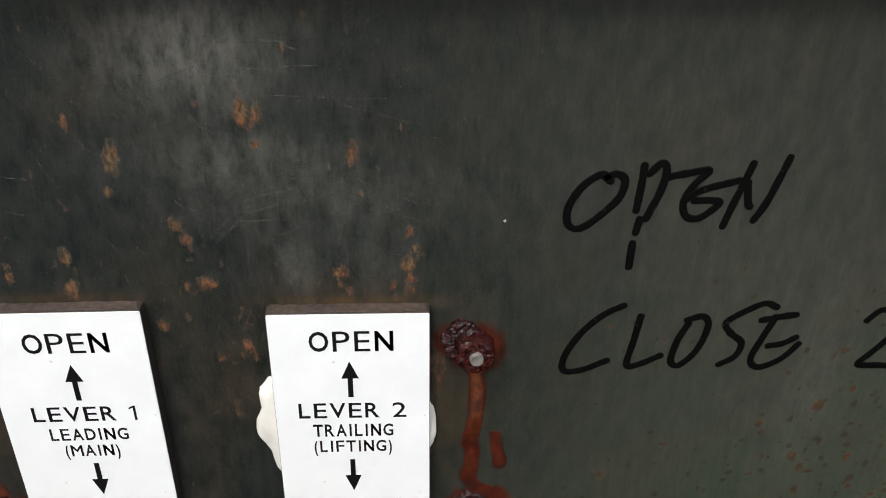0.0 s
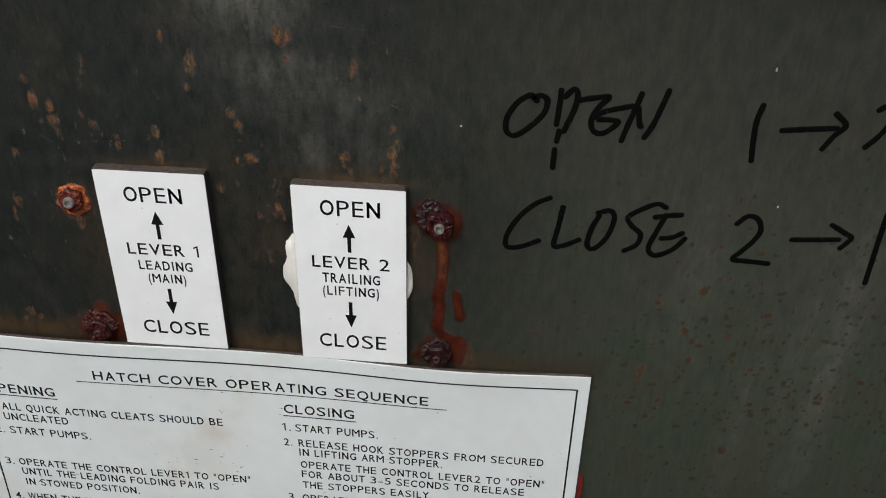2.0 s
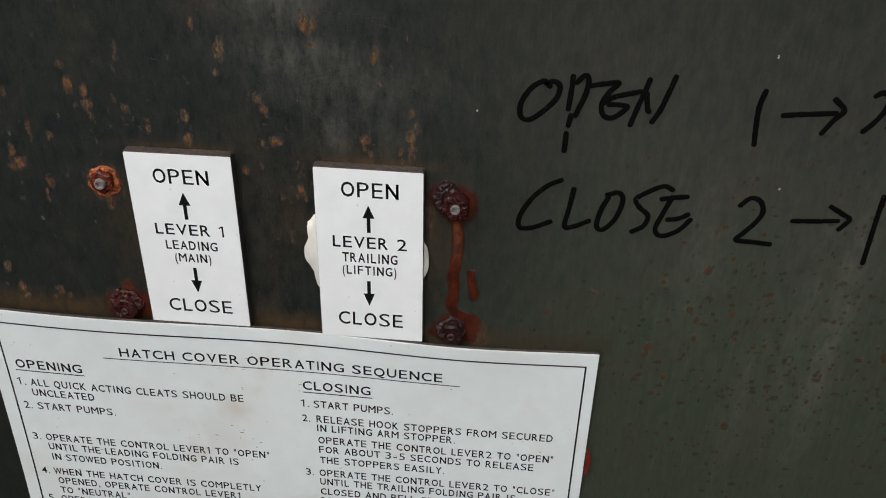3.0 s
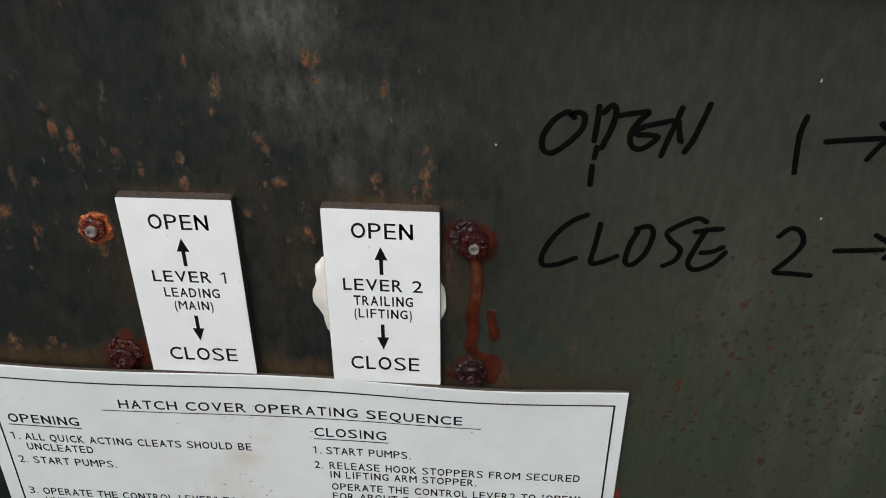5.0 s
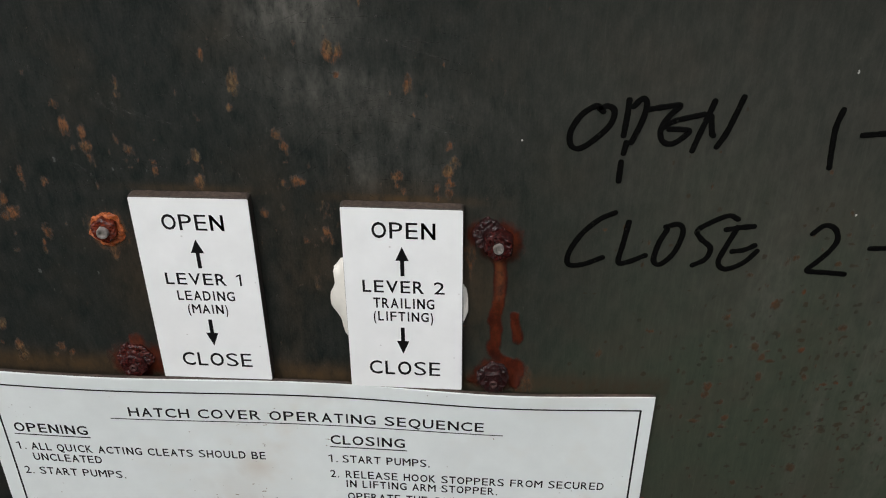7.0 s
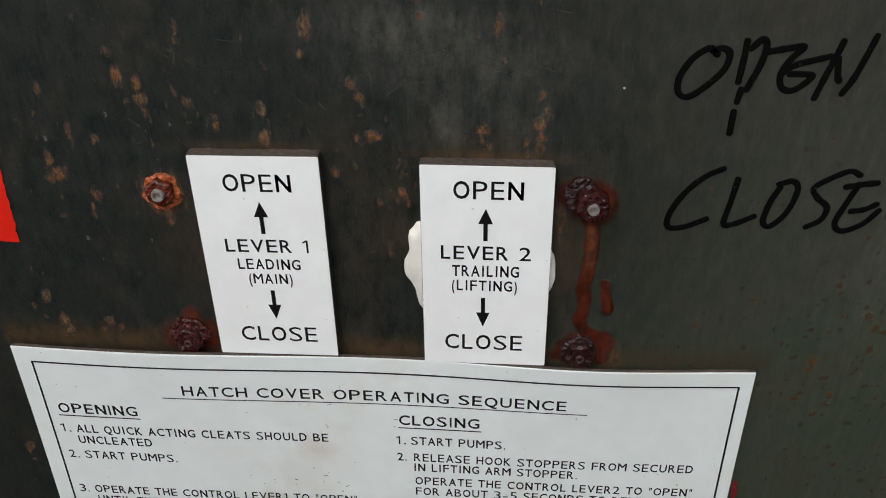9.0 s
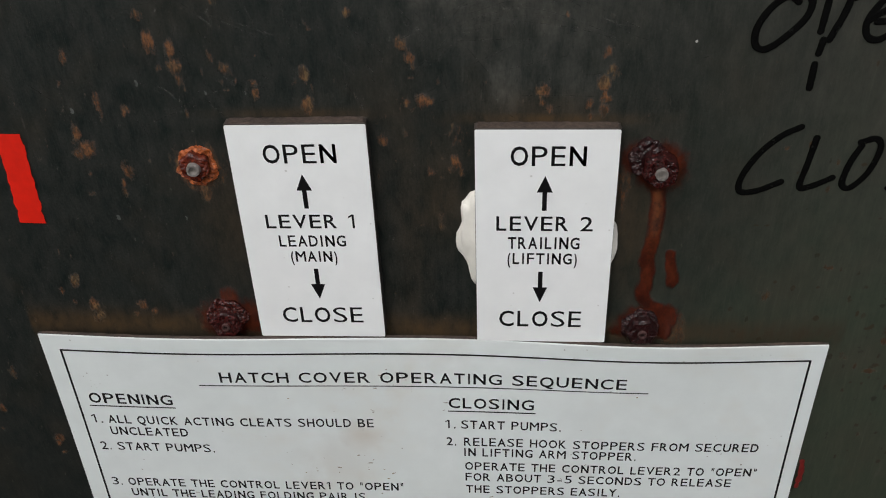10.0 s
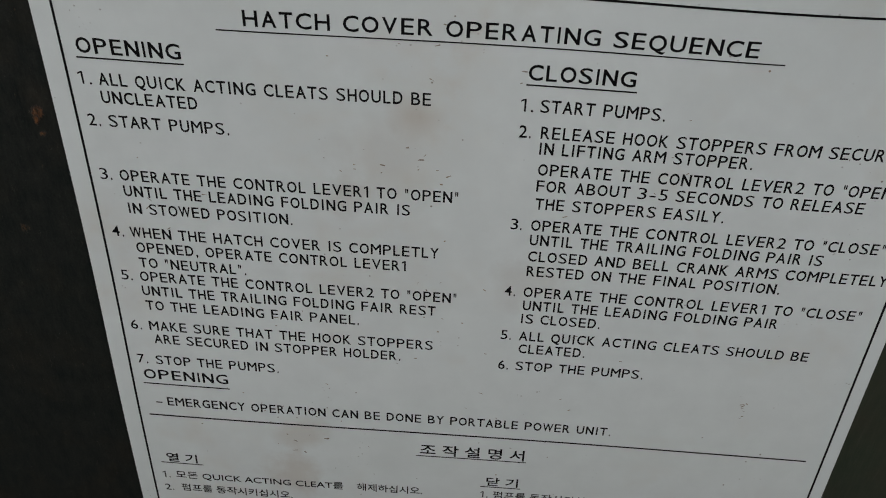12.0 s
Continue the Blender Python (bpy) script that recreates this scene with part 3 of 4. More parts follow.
    bleed = np.maximum(bleed, 0.8 * np.exp(-((ring / 8.5) ** 6)))
    rust = np.maximum(rust, spots(X, Z, [(-89.5, 75, 2.6, 5.5, 1), (-90.5, 87, 12, 12, 1), (103, 84, 8, 10, .7), (84, 80, 5, 16, .62), (112, 5, 7, 14, .7), (-100, 12, 6, 8, .6), (-88, 21, 4, 6, .9), (-101, 6, 5, 6, .8), (-77, 14, 4, 6, .75)]))
    dots = []
    while len(dots) < 950:
        x, z = rng.uniform(130, 372), rng.gauss(10, 60)
        if rng.random() < min(1, max(0.08, (x - 140) / 120)):
            dots.append((x, z, rng.uniform(.7, 1.5) * (1 + (rng.random() < .10)), rng.uniform(.9, 2.0), rng.uniform(.4, .85)))
    olive = np.zeros_like(X)
    for row in dots:
        i0, i1 = np.searchsorted(bx, (row[0] - 6, row[0] + 6))
        j0, j1 = np.searchsorted(tz, (row[1] - 6, row[1] + 6))
        olive[j0:j1, i0:i1] = np.maximum(olive[j0:j1, i0:i1], spots(X[j0:j1, i0:i1], Z[j0:j1, i0:i1], [row]))
        if rng.random() < 0.15:
            rust[j0:j1, i0:i1] = np.maximum(rust[j0:j1, i0:i1], spots(X[j0:j1, i0:i1], Z[j0:j1, i0:i1], [(row[0], row[1], row[2] * 1.2, row[3] * 1.4, 0.8)]))
    # the first blot is a grey reflection painted on near the top edge
    scuff_sheen = 0.8 * spots(X, Z, [(9, 198, 24, 17, 1), (20, 163, 34, 11, .5), (62, 128, 14, 18, .28), (44, 149, 40, 14, .38), (36, 125, 7, 12, .5)])
    for x, z, w, h in ((300, 10, 9, 80), (283, 20, 7, 70), (262, -30, 8, 60), (300, 60, 6, 40), (225, 60, 10, 40)):
        scuff_sheen = np.maximum(scuff_sheen, (0.36 if x == 300 else 0.2) * np.exp(-(((X - x - (Z - z) * 0.05) / w) ** 2) - ((Z - z) / h) ** 2))
    # paler towards the right: chalky paint plus reflected light put into the colour
    chalk_sheen = 1 / (1 + np.exp(-(X - 114 - 25 * np.sin(Z / 60)) / 26))
    chalk_sheen = chalk_sheen * (1 - 0.45 / (1 + np.exp(-(Z - 150 + (X - 200) * 0.3) / 15)))
    dirt = np.exp(-(((Z - 4) / 7) ** 2)) * (np.abs(X) < 186) * 0.8
    dirt = np.maximum(dirt, spots(X, Z, [(10, 75, 12, 24, .3), (90, 60, 12, 34, .45), (-80, 60, 16, 30, .3), (52, 109, 30, 2.6, .95), (-46, 111, 28, 2, .6), (52, 114, 20, 6, .3), (-3, 60, 9, 50, .2)]))
    Y = Y - (0.22 * rust * (rust > 0.5) + 0.8 * np.clip(bleed - 0.35, 0, 1) * (X < 200)) * (Y < 0.5)
    n, m = X.shape
    co = np.stack([X, Y, Z + Z0 * 1000], -1).reshape(-1, 3) / 1000
    i = np.arange(n * m).reshape(n, m)
    quads = np.stack([i[:-1, :-1], i[:-1, 1:], i[1:, 1:], i[1:, :-1]], -1).reshape(-1, 4)
    me = bpy.data.meshes.new("wall_front")
    me.vertices.add(len(co))
    me.vertices.foreach_set("co", co.ravel())
    me.loops.add(quads.size)
    me.loops.foreach_set("vertex_index", quads.ravel())
    me.polygons.add(len(quads))
    me.polygons.foreach_set("loop_start", np.arange(0, quads.size, 4))
    me.polygons.foreach_set("use_smooth", np.ones(len(quads), bool))
    me.update(calc_edges=True)
    for name, layers in (("wear", (rust, bleed, olive)), ("age_sheen", (scuff_sheen, chalk_sheen, dirt))):
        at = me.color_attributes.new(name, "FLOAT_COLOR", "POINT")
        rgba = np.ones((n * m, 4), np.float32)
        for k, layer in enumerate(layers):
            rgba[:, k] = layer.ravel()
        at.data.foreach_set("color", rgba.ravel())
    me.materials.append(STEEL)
    return new("wall_front", me)


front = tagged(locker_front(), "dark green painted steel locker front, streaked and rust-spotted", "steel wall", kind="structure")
# black tubes added to draw the shaded bends at side and top
for m, length, label in ((pose(0.3905, 0.002, Z0 - 0.52), 1.54, "black tube down the locker's side edge, standing in for its shaded bend"),
                         (pose(-0.26, 0.000, Z0 + 0.2375, 0, 90, 0), 1.25, "black tube along the locker's top edge, standing in for its shaded bend")):
    bm = bmesh.new()
    bmesh.ops.create_cone(bm, cap_ends=True, segments=40, radius1=0.019, radius2=0.019, depth=length)
    ob = tagged(link_mesh("edge_shade", bm, EDGE_DARK, None, label, True), category="seal", group="edge seals")
    ob.matrix_world = m
bm = bmesh.new()
box(bm, -0.90, 0.386, 0.26, 0.40, 0, Z0 + 0.236)
tagged(link_mesh("wall_inner", bm, BULKHEAD), "brown stained steel body behind the locker front", "steel wall", kind="structure")
bm = bmesh.new()
box(bm, 0.30, 3.0, 0.42, 0.48, 0, 2.4)
box(bm, -3.0, 0.30, 0.42, 0.48, 0, 2.4)
tagged(link_mesh("wall_back", bm, BULKHEAD), "dark brown stained steel bulkhead behind the locker", "steel wall", kind="structure")

# unseen wall behind the camera, added to cut low sky light and darken reflections
bm = bmesh.new()
box(bm, -4.0, 4.0, -0.86, -0.76, 0, 1.53)
tagged(link_mesh("wall_blocker", bm, BLOCKER), "dark unseen wall added opposite the locker to cut low light", "steel wall", kind="structure")

rng = random.Random(11)
for x0, z0, x1, z1, w in ((-85, 160, -75, 151, .35), (-75, 151, -55, 141, .2), (-72, 126, -64, 119, .4), (6, 176, 24, 169, .3), (2, 178, 20, 172, .2), (60, 146, 76, 142, .3), (-34, 178, -8, 192, .2),
                          (30, 150, 62, 146, .25), (-118, 172, -96, 160, .25), (-40, 163, -20, 152, .2), (-76, 158, -75, 148, .4), (20, 186, 70, 184, .3), (-100, 112, -70, 124, .25), (-108, 106, -90, 113, .2)):
    bm = bmesh.new()
    ribbon(bm, [mm(x0, z0), mm((x0 + x1) / 2, (z0 + z1) / 2 + rng.uniform(-1, 1)), mm(x1, z1)], w / 1000, -0.0002, 0.8, thick=0.00005)
    part("scratch", bm, SCRATCH, front).location.z = Z0
for cx, cz, sx, sz, lean, count in ((-60, 130, 34, 24, -0.9, 60), (20, 196, 22, 9, -0.15, 22), (45, 135, 26, 14, 0.2, 16), (-10, 150, 30, 22, -0.8, 34), (-100, 150, 20, 20, 1.2, 10), (-5, 165, 40, 16, -0.1, 26)):
    for _ in range(count):
        x, z, a = rng.gauss(cx, sx), rng.gauss(cz, sz), rng.gauss(lean, 0.25)
        half = rng.choice((0.8, 1.2, 2.0, 3.0, 5.0, 8.0)) * (1.8 if abs(lean) < 0.3 else 1.0)
        dx, dz = half * math.cos(a), half * math.sin(a)
        if z + abs(dz) > 208:
            continue
        bm = bmesh.new()
        ribbon(bm, [mm(x - dx, z - dz), mm(x + rng.uniform(-.3, .3), z + rng.uniform(-.3, .3)), mm(x + dx, z + dz)], rng.uniform(.12, .34) / 1000, -0.0002, 0.8, thick=0.00005)
        part("scratch", bm, SCRATCH, front).location.z = Z0
for _ in range(18):
    x, z, k = rng.gauss(0, 5), rng.gauss(0, 4), rng.uniform(0.75, 1.15)
    arc = [(4 + x, 133 + z), (24 + x, 133 + z + 19 * k), (52 + x, 133 + z + 25 * k), (84 + x, 133 + z + 13 * k)]
    first = rng.choice((0, 0, 1))
    bm = bmesh.new()
    ribbon(bm, [mm(*p) for p in arc[first : first + rng.choice((2, 3, 3))]], rng.uniform(.08, .18) / 1000, -0.0002, 0.9, thick=0.00005)
    part("scratch", bm, SCRATCH, front).location.z = Z0
for x, z, w in ((105.6, 140.7, .6), (256, 109, .8), (242, 176, 1.2), (312, 121, .6), (-60, 98, .5)):
    bm = bmesh.new()
    ribbon(bm, [mm(x, z + w * 0.3), mm(x + 0.1, z), mm(x, z - w * 0.3)], w / 1000, -0.0002, 0.5, thick=0.0001)
    part("chip", bm, PALE, front).location.z = Z0
for x, z, w in ((-109, 124, 1.0), (-82, 120, .6), (-66, 120, .6), (-138, 112, .9), (-100, 62, .8), (-130, 62, .9)):
    bm = bmesh.new()
    ribbon(bm, [mm(x - 0.2, z + w * 0.9), mm(x + 0.15, z + 0.1), mm(x, z - w * 0.9)], w / 1000, -0.0002, 0.9, thick=0.00006)
    part("chip", bm, WORN, front).location.z = Z0

# ---- the instruction board ----
TILT_Z = math.degrees(math.atan2(3.5, 360))
board = thing("instruction_board", Matrix.Translation((-0.00055, -0.0039, Z0 + 0.00075)) @ pose(0, 0, 0, 0, 0.2, TILT_Z), "white laminate board with black bilingual operating instructions, faintly stained", "sign")


def buckle(bm, cut=False):
    """Bends the board outwards: at its top, where the swollen bolts push it off the steel, and down its loose lower corner."""
    if cut:
        for axis, marks in ((0, range(-170, 180, 10)), (2, (-3, -6, -10, -15, -20, -26, -33, -41, -50, -62, -78, -100, -112, -124, *range(-136, -300, -12), -330, -380))):
            for k in marks:
                co, no = [0, 0, 0], [0, 0, 0]
                co[axis], no[axis] = k / 1000, 1
                bmesh.ops.bisect_plane(bm, geom=bm.verts[:] + bm.edges[:] + bm.faces[:], plane_co=co, plane_no=no)
    for v in bm.verts:
        x, z = v.co.x * 1000, min(0.0, v.co.z * 1000)
        d = 4.2 * math.exp(-(((x + 108) / 80) ** 2) + z / 65) + 5.2 * math.exp(-(((x - 104) / 66) ** 2) + z / 48)
        d += 5.0 * math.exp(-(((x + 170) / 170) ** 2)) / (1 + math.exp((z + 190) / 30))
        v.co.y -= d / 1000
    return bm


bm = bmesh.new()
box(bm, -0.1789, 0.1806, 0.0006, 0.0021, -0.520, 0.0012, 0.0003)
buckle(bm, True)
part("core", bm, CORE, board, "dark laminate core")
bm = bmesh.new()
box(bm, -0.1787, 0.1804, 0.0, 0.0010, -0.5198, 0.0010, 0.0003)
buckle(bm, True)
part("face", bm, BOARD, board, "white printed face")


def bar(name, x0, z0, x1, z1, w, parent, y=-0.0001):
    """A thin printed rule between two points, in millimetres."""
    bm = bmesh.new()
    d = Vector((x1 - x0, z1 - z0)).normalized() * (w / 2)
    n = Vector((-d.y, d.x))
    quad = [(x0 + n.x, z0 + n.y), (x1 + n.x, z1 + n.y), (x1 - n.x, z1 - n.y), (x0 - n.x, z0 - n.y)]
    box_v = [bm.verts.new((x / 1000, yy, z / 1000)) for yy in (y, y + 0.0002) for x, z in quad]
    for f in ((0, 1, 2, 3), (0, 4, 5, 1), (1, 5, 6, 2), (2, 6, 7, 3), (3, 7, 4, 0)):
        bm.faces.new([box_v[k] for k in f])
    bmesh.ops.recalc_face_normals(bm, faces=bm.faces[:])
    return part(name, buckle(bm, True), PRINT, parent)


for x0, z0, x1, z1, w in ((-169.8, -7.8, -169.8, -512, 1.0), (173.8, -7.8, 173.8, -512, 1.0), (-170.2, -8.0, 174.2, -8.0, 0.9), (-170.2, -512, 174.2, -512, 1.0)):
    bar("border_line", x0, z0, x1, z1, w, board)
for x0, x1, z, w in ((-107.3, 103.8, -28.0, .5), (-164.5, -121.6, -43.5, .6), (10.6, 52.5, -43.5, .6), (-164.7, -121.5, -216.9, .6), (-164.9, 165.9, -238.5, .8),
                     (-28.4, 28.2, -255.3, .5), (-163.8, -141.3, -274.0, .5), (5.9, 26.8, -276.0, .5)):
    bar("rule", x0, z, x1, z, w, board)


SMALL_PRINT = []


def board_line(text, x0, x1, z, cap, fat=0.004, table=DRAFT):
    """A line of print on the board: letter by letter down to the first rows, below them as small print."""
    for pieces in print_pieces(text, x0 / 1000, x1 / 1000, z / 1000, cap / 1000, fat, table):
        if z > -102:
            part("letter", buckle(raised(pieces, -0.0001)), PRINT, board)
        else:
            SMALL_PRINT.extend(pieces)


HEAD = 6.6
board_line("HATCH COVER OPERATING SEQUENCE", -96.6, 93.5, -25.9, 6.5, 0.011, HEADLINE)
board_line("OPENING", -163.7, -122.4, -41.6, HEAD, 0.011, HEADLINE)
board_line("CLOSING", 11.1, 51.5, -41.5, HEAD, 0.011, HEADLINE)
CAPS = 5.5
for number, z, x0, x1, text in (
    ("1.", -55.1, -157.5, -25.7, "ALL QUICK ACTING CLEATS SHOULD BE"),
    ("", -63.1, -157.9, -118.7, "UNCLEATED"),
    ("2.", -73.9, -156.8, -107.2, "START PUMPS."),
    ("3.", -99.8, -156.9, -13.3, "OPERATE THE CONTROL LEVER1 TO \"OPEN\""),
    ("", -107.7, -156.5, -33.3, "UNTIL THE LEADING FOLDING PAIR IS"),
    ("", -116.5, -155.8, -84.1, "IN STOWED POSITION."),
    ("4.", -129.3, -157.3, -20.5, "WHEN THE HATCH COVER IS COMPLETLY"),
    ("", -137.4, -155.8, -34.9, "OPENED, OPERATE CONTROL LEVER1"),
    ("", -145.8, -155.8, -107.0, "TO \"NEUTRAL\"."),
    ("5.", -153.6, -156.7, -11.9, "OPERATE THE CONTROL LEVER2 TO \"OPEN\""),
    ("", -161.8, -156.9, -21.0, "UNTIL THE TRAILING FOLDING FAIR REST"),
    ("", -170.3, -156.4, -56.3, "TO THE LEADING FAIR PANEL."),
    ("6.", -182.6, -156.6, -21.7, "MAKE SURE THAT THE HOOK STOPPERS"),
    ("", -190.5, -155.3, -36.9, "ARE SECURED IN STOPPER HOLDER."),
    ("7.", -203.8, -156.4, -96.1, "STOP THE PUMPS."),
    ("-", -231.2, -154.3, 67.9, "EMERGENCY OPERATION CAN BE DONE BY PORTABLE POWER UNIT."),
):
    if number == "-":
        board_line(number, -160.2, -157.0, z, CAPS)
    elif number:
        board_line(number, -165.5, -160.4, z, CAPS)
    board_line(text, x0, x1, z, CAPS)
for number, z, x0, x1, text in (
    ("1.", -54.9, 16.9, 64.8, "START PUMPS."),
    ("2.", -66.5, 18.1, 160.1, "RELEASE HOOK STOPPERS FROM SECURED"),
    ("", -73.7, 18.3, 102.2, "IN LIFTING ARM STOPPER."),
    ("", -83.5, 18.5, 161.7, "OPERATE THE CONTROL LEVER2 TO \"OPEN\""),
    ("", -91.3, 18.6, 150.6, "FOR ABOUT 3-5 SECONDS TO RELEASE"),
    ("", -100.1, 18.8, 96.4, "THE STOPPERS EASILY."),
    ("3.", -111.0, 18.1, 164.8, "OPERATE THE CONTROL LEVER2 TO \"CLOSE\""),
    ("", -118.6, 18.2, 141.5, "UNTIL THE TRAILING FOLDING PAIR IS"),
    ("", -127.2, 18.2, 170.9, "CLOSED AND BELL CRANK ARMS COMPLETELY"),
    ("", -135.3, 18.3, 127.7, "RESTED ON THE FINAL POSITION."),
    ("4.", -147.0, 17.9, 165.5, "OPERATE THE CONTROL LEVER1 TO \"CLOSE\""),
    ("", -154.7, 18.2, 131.4, "UNTIL THE LEADING FOLDING PAIR"),
    ("", -162.4, 18.2, 53.7, "IS CLOSED."),
    ("5.", -172.8, 17.9, 149.5, "ALL QUICK ACTING CLEATS SHOULD BE"),
    ("", -180.6, 18.3, 49.0, "CLEATED."),
    ("6.", -191.4, 17.8, 77.6, "STOP THE PUMPS."),
):
    if number:
        board_line(number, 9.5, 14.2, z, CAPS)
    board_line(text, x0, x1, z, CAPS)
board_line("OPENING", -163.7, -121.8, -213.8, 6.2, 0.011, HEADLINE)
# the Korean half
board_line("조 작 설 명 서", -26.4, 27.0, -253.6, 6.2, 0.01, None)
board_line("열 기", -160.5, -144.1, -272.4, 5.2, 0.01, None)
board_line("닫 기", 8.8, 25.4, -274.4, 5.2, 0.01, None)
board_line("1.", -164.3, -160.3, -286.0, 4.6)
board_line("모든 QUICK ACTING CLEAT를", -157.2, -66.8, -285.3, 4.6, 0.004, None)
board_line("해제하십시오.", -59.5, -24.7, -285.2, 4.6, 0.006, None)
board_line("2.", -164.6, -159.8, -296.2, 4.6)
board_line("펌프를 동작시키십시오.", -155.4, -94.8, -295.4, 4.6, 0.006, None)
board_line("1.", 6.5, 10.2, -284.5, 4.6)
board_line("펌프를 동작시키십시오.", 12.9, 74.9, -284.3, 4.6, 0.006, None)


tagged(part("small_print", buckle(raised(SMALL_PRINT, -0.0001)), PRINT, board, "rows of small black print"), kind="stuff")

# dirt specks and little scores on the board
rng = random.Random(21)
bm = bmesh.new()
clusters = [(-45, -84, 22, 12, 16), (-90, -235, 26, 22, 22), (-135, -105, 16, 10, 7), (60, -84, 40, 26, 9), (-105, -165, 30, 14, 14), (0, -215, 60, 40, 16), (-20, -30, 90, 14, 10), (128, -205, 2, 14, 8), (-20, -150, 14, 26, 9)]
for cx, cz, w, h, count in clusters:
    for _ in range(count):
        x, z = rng.gauss(cx, w * 0.6), rng.gauss(cz, h * 0.6)
        if not (-176 < x < 176 and -500 < z < -2):
            continue
        a, size = rng.uniform(-0.9, 0.9), rng.choice((0.2, 0.3, 0.4, 0.5, 0.9))
        dx, dz = math.cos(a) * size, math.sin(a) * size
        ribbon(bm, [mm(x - dx, z - dz), mm(x + dx, z + dz)], rng.uniform(0.25, 0.5) / 1000, -0.00008, 0.6, thick=0.00004)
tagged(part("dirt_specks", buckle(bm), GRIT, board), kind="stuff")


# ---- the two lever labels ----
def arrow(parent, x, z_tip, z_head, z_tail, half, shaft, y):
    bm = bmesh.new()
    pts = [(x, z_tip), (x + half, z_head), (x + shaft, z_head), (x + shaft, z_tail), (x - shaft, z_tail), (x - shaft, z_head), (x - half, z_head)]
    a = [bm.verts.new((px / 1000, y, pz / 1000)) for px, pz in pts]
    b = [bm.verts.new((px / 1000, y + 0.0002, pz / 1000)) for px, pz in pts]
    bm.faces.new(a)
    for k in range(len(a)):
        bm.faces.new((a[k], a[k - 1], b[k - 1], b[k]))
    bmesh.ops.recalc_face_normals(bm, faces=bm.faces[:])
    return part("arrow", bm, PRINT, parent)


def round_corners(bm, radius):
    """Rounds a plate's four corners as seen from the front."""
    edges = [e for e in bm.edges if abs(e.verts[0].co.x - e.verts[1].co.x) < 1e-6 and abs(e.verts[0].co.z - e.verts[1].co.z) < 1e-6]
    bmesh.ops.bevel(bm, geom=edges, offset=radius, segments=4, profile=0.5, affect="EDGES", clamp_overlap=True)


def ridge(bm, x0, x1, seed, steps=60, top=0.0524, front=-0.0047, back=0.0006):
    """Dried dirt and rust lying along a plate's top edge, thick and thin by turns."""
    rows = []
    for k in range(steps + 1):
        x = x0 + (x1 - x0) * k / steps
        n = noise.noise((x * 260, seed, 0)) + 0.6 * noise.noise((x * 700, 0, seed))
        tall, deep = 0.0003 + 0.0003 * max(-0.9, n), 0.0001 + 0.0001 * n
        rows.append([bm.verts.new(p) for p in ((x, front, top), (x, front + 0.0002 + deep, top + 0.0003 + tall), (x, (front + back) / 2, top + 0.0004 + tall * 0.7), (x, back, top + 0.0004 + tall))])
    for a, b in zip(rows, rows[1:]):
        for k in range(3):
            bm.faces.new((a[k], a[k + 1], b[k + 1], b[k]))
    bmesh.ops.recalc_face_normals(bm, faces=bm.faces[:])


bm = bmesh.new()
ridge(bm, -0.1770, 0.1786, 5.0, 300, 0.0008, 0.0007, 0.0021)
part("grime_ridge", buckle(bm), GRIME, board, "brown crust along the top edge")


def lever_label(x, z, lean, label, lines, arrow_x, longer=0.0):
    """A thick dark plate with a white face; rows of print are given from the plate's middle, in millimetres."""
    ob = thing("lever_label", Matrix.Translation((x / 1000, 0, Z0 + z / 1000)) @ pose(0, 0, 0, 0, -lean, 0), label, "sign", "lever labels")
    bm = bmesh.new()
    box(bm, -0.0285, 0.0285, -0.0051, 0.0, -0.0525 - longer, 0.0527)
    round_corners(bm, 0.0005)
    part("backing_plate", bm, CORE, ob, "dark brown-black backing plate")
    bm = bmesh.new()
    box(bm, -0.0283, 0.0283, -0.0056, -0.0046, -0.0526 - longer, 0.0522)
    round_corners(bm, 0.0006)
    part("face", bm, LABEL, ob, "white printed face")
    bm = bmesh.new()
    ridge(bm, -0.0272, 0.0272, x)
    part("grime_ridge", bm, GRIME, ob, "brown crust along the top edge")
    for text, x0, x1, zz, cap, fat in lines:
        for pieces in print_pieces(text, (x0 - x) / 1000, (x1 - x) / 1000, (zz - z) / 1000, cap / 1000, fat, DRAFT):
            part("letter", raised(pieces, -0.0057), PRINT, ob)
    up, down = arrow_x
    arrow(ob, up - x, 86.8 - z, 79.2 - z, 70.6 - z, 3.2, 0.95, -0.0057)
    arrow(ob, down - x, 24.0 - z, 32.0 - z, 40.2 - z, 3.1, 0.95, -0.0057)
    return ob


lever_label(-46.3, 56.5, 0.8, "white label with black arrows, LEVER 1, on a dark backing plate", (
    ("OPEN", -60.6, -31.0, 91.8, 8.5, 0.004), ("LEVER 1", -64.0, -26.4, 60.9, 6.7, 0.012), ("LEADING", -59.6, -31.0, 51.7, 5.6, 0.006),
    ("(MAIN)", -55.5, -35.6, 43.9, 5.4, 0.006), ("CLOSE", -63.4, -27.2, 10.9, 8.4, 0.004)), (-45.8, -45.5), 0.0010)
lever_label(52.4, 54.8, 0.25, "white label with black arrows, LEVER 2, sealant oozing behind it", (
    ("OPEN", 38.2, 67.9, 91.3, 8.7, 0.004), ("LEVER 2", 32.6, 72.2, 60.8, 7.0, 0.012), ("TRAILING", 37.4, 67.2, 51.8, 5.9, 0.006),
    ("(LIFTING)", 37.4, 66.4, 44.1, 5.6, 0.006), ("CLOSE", 33.9, 69.8, 10.6, 8.6, 0.004)), (52.1, 51.4))


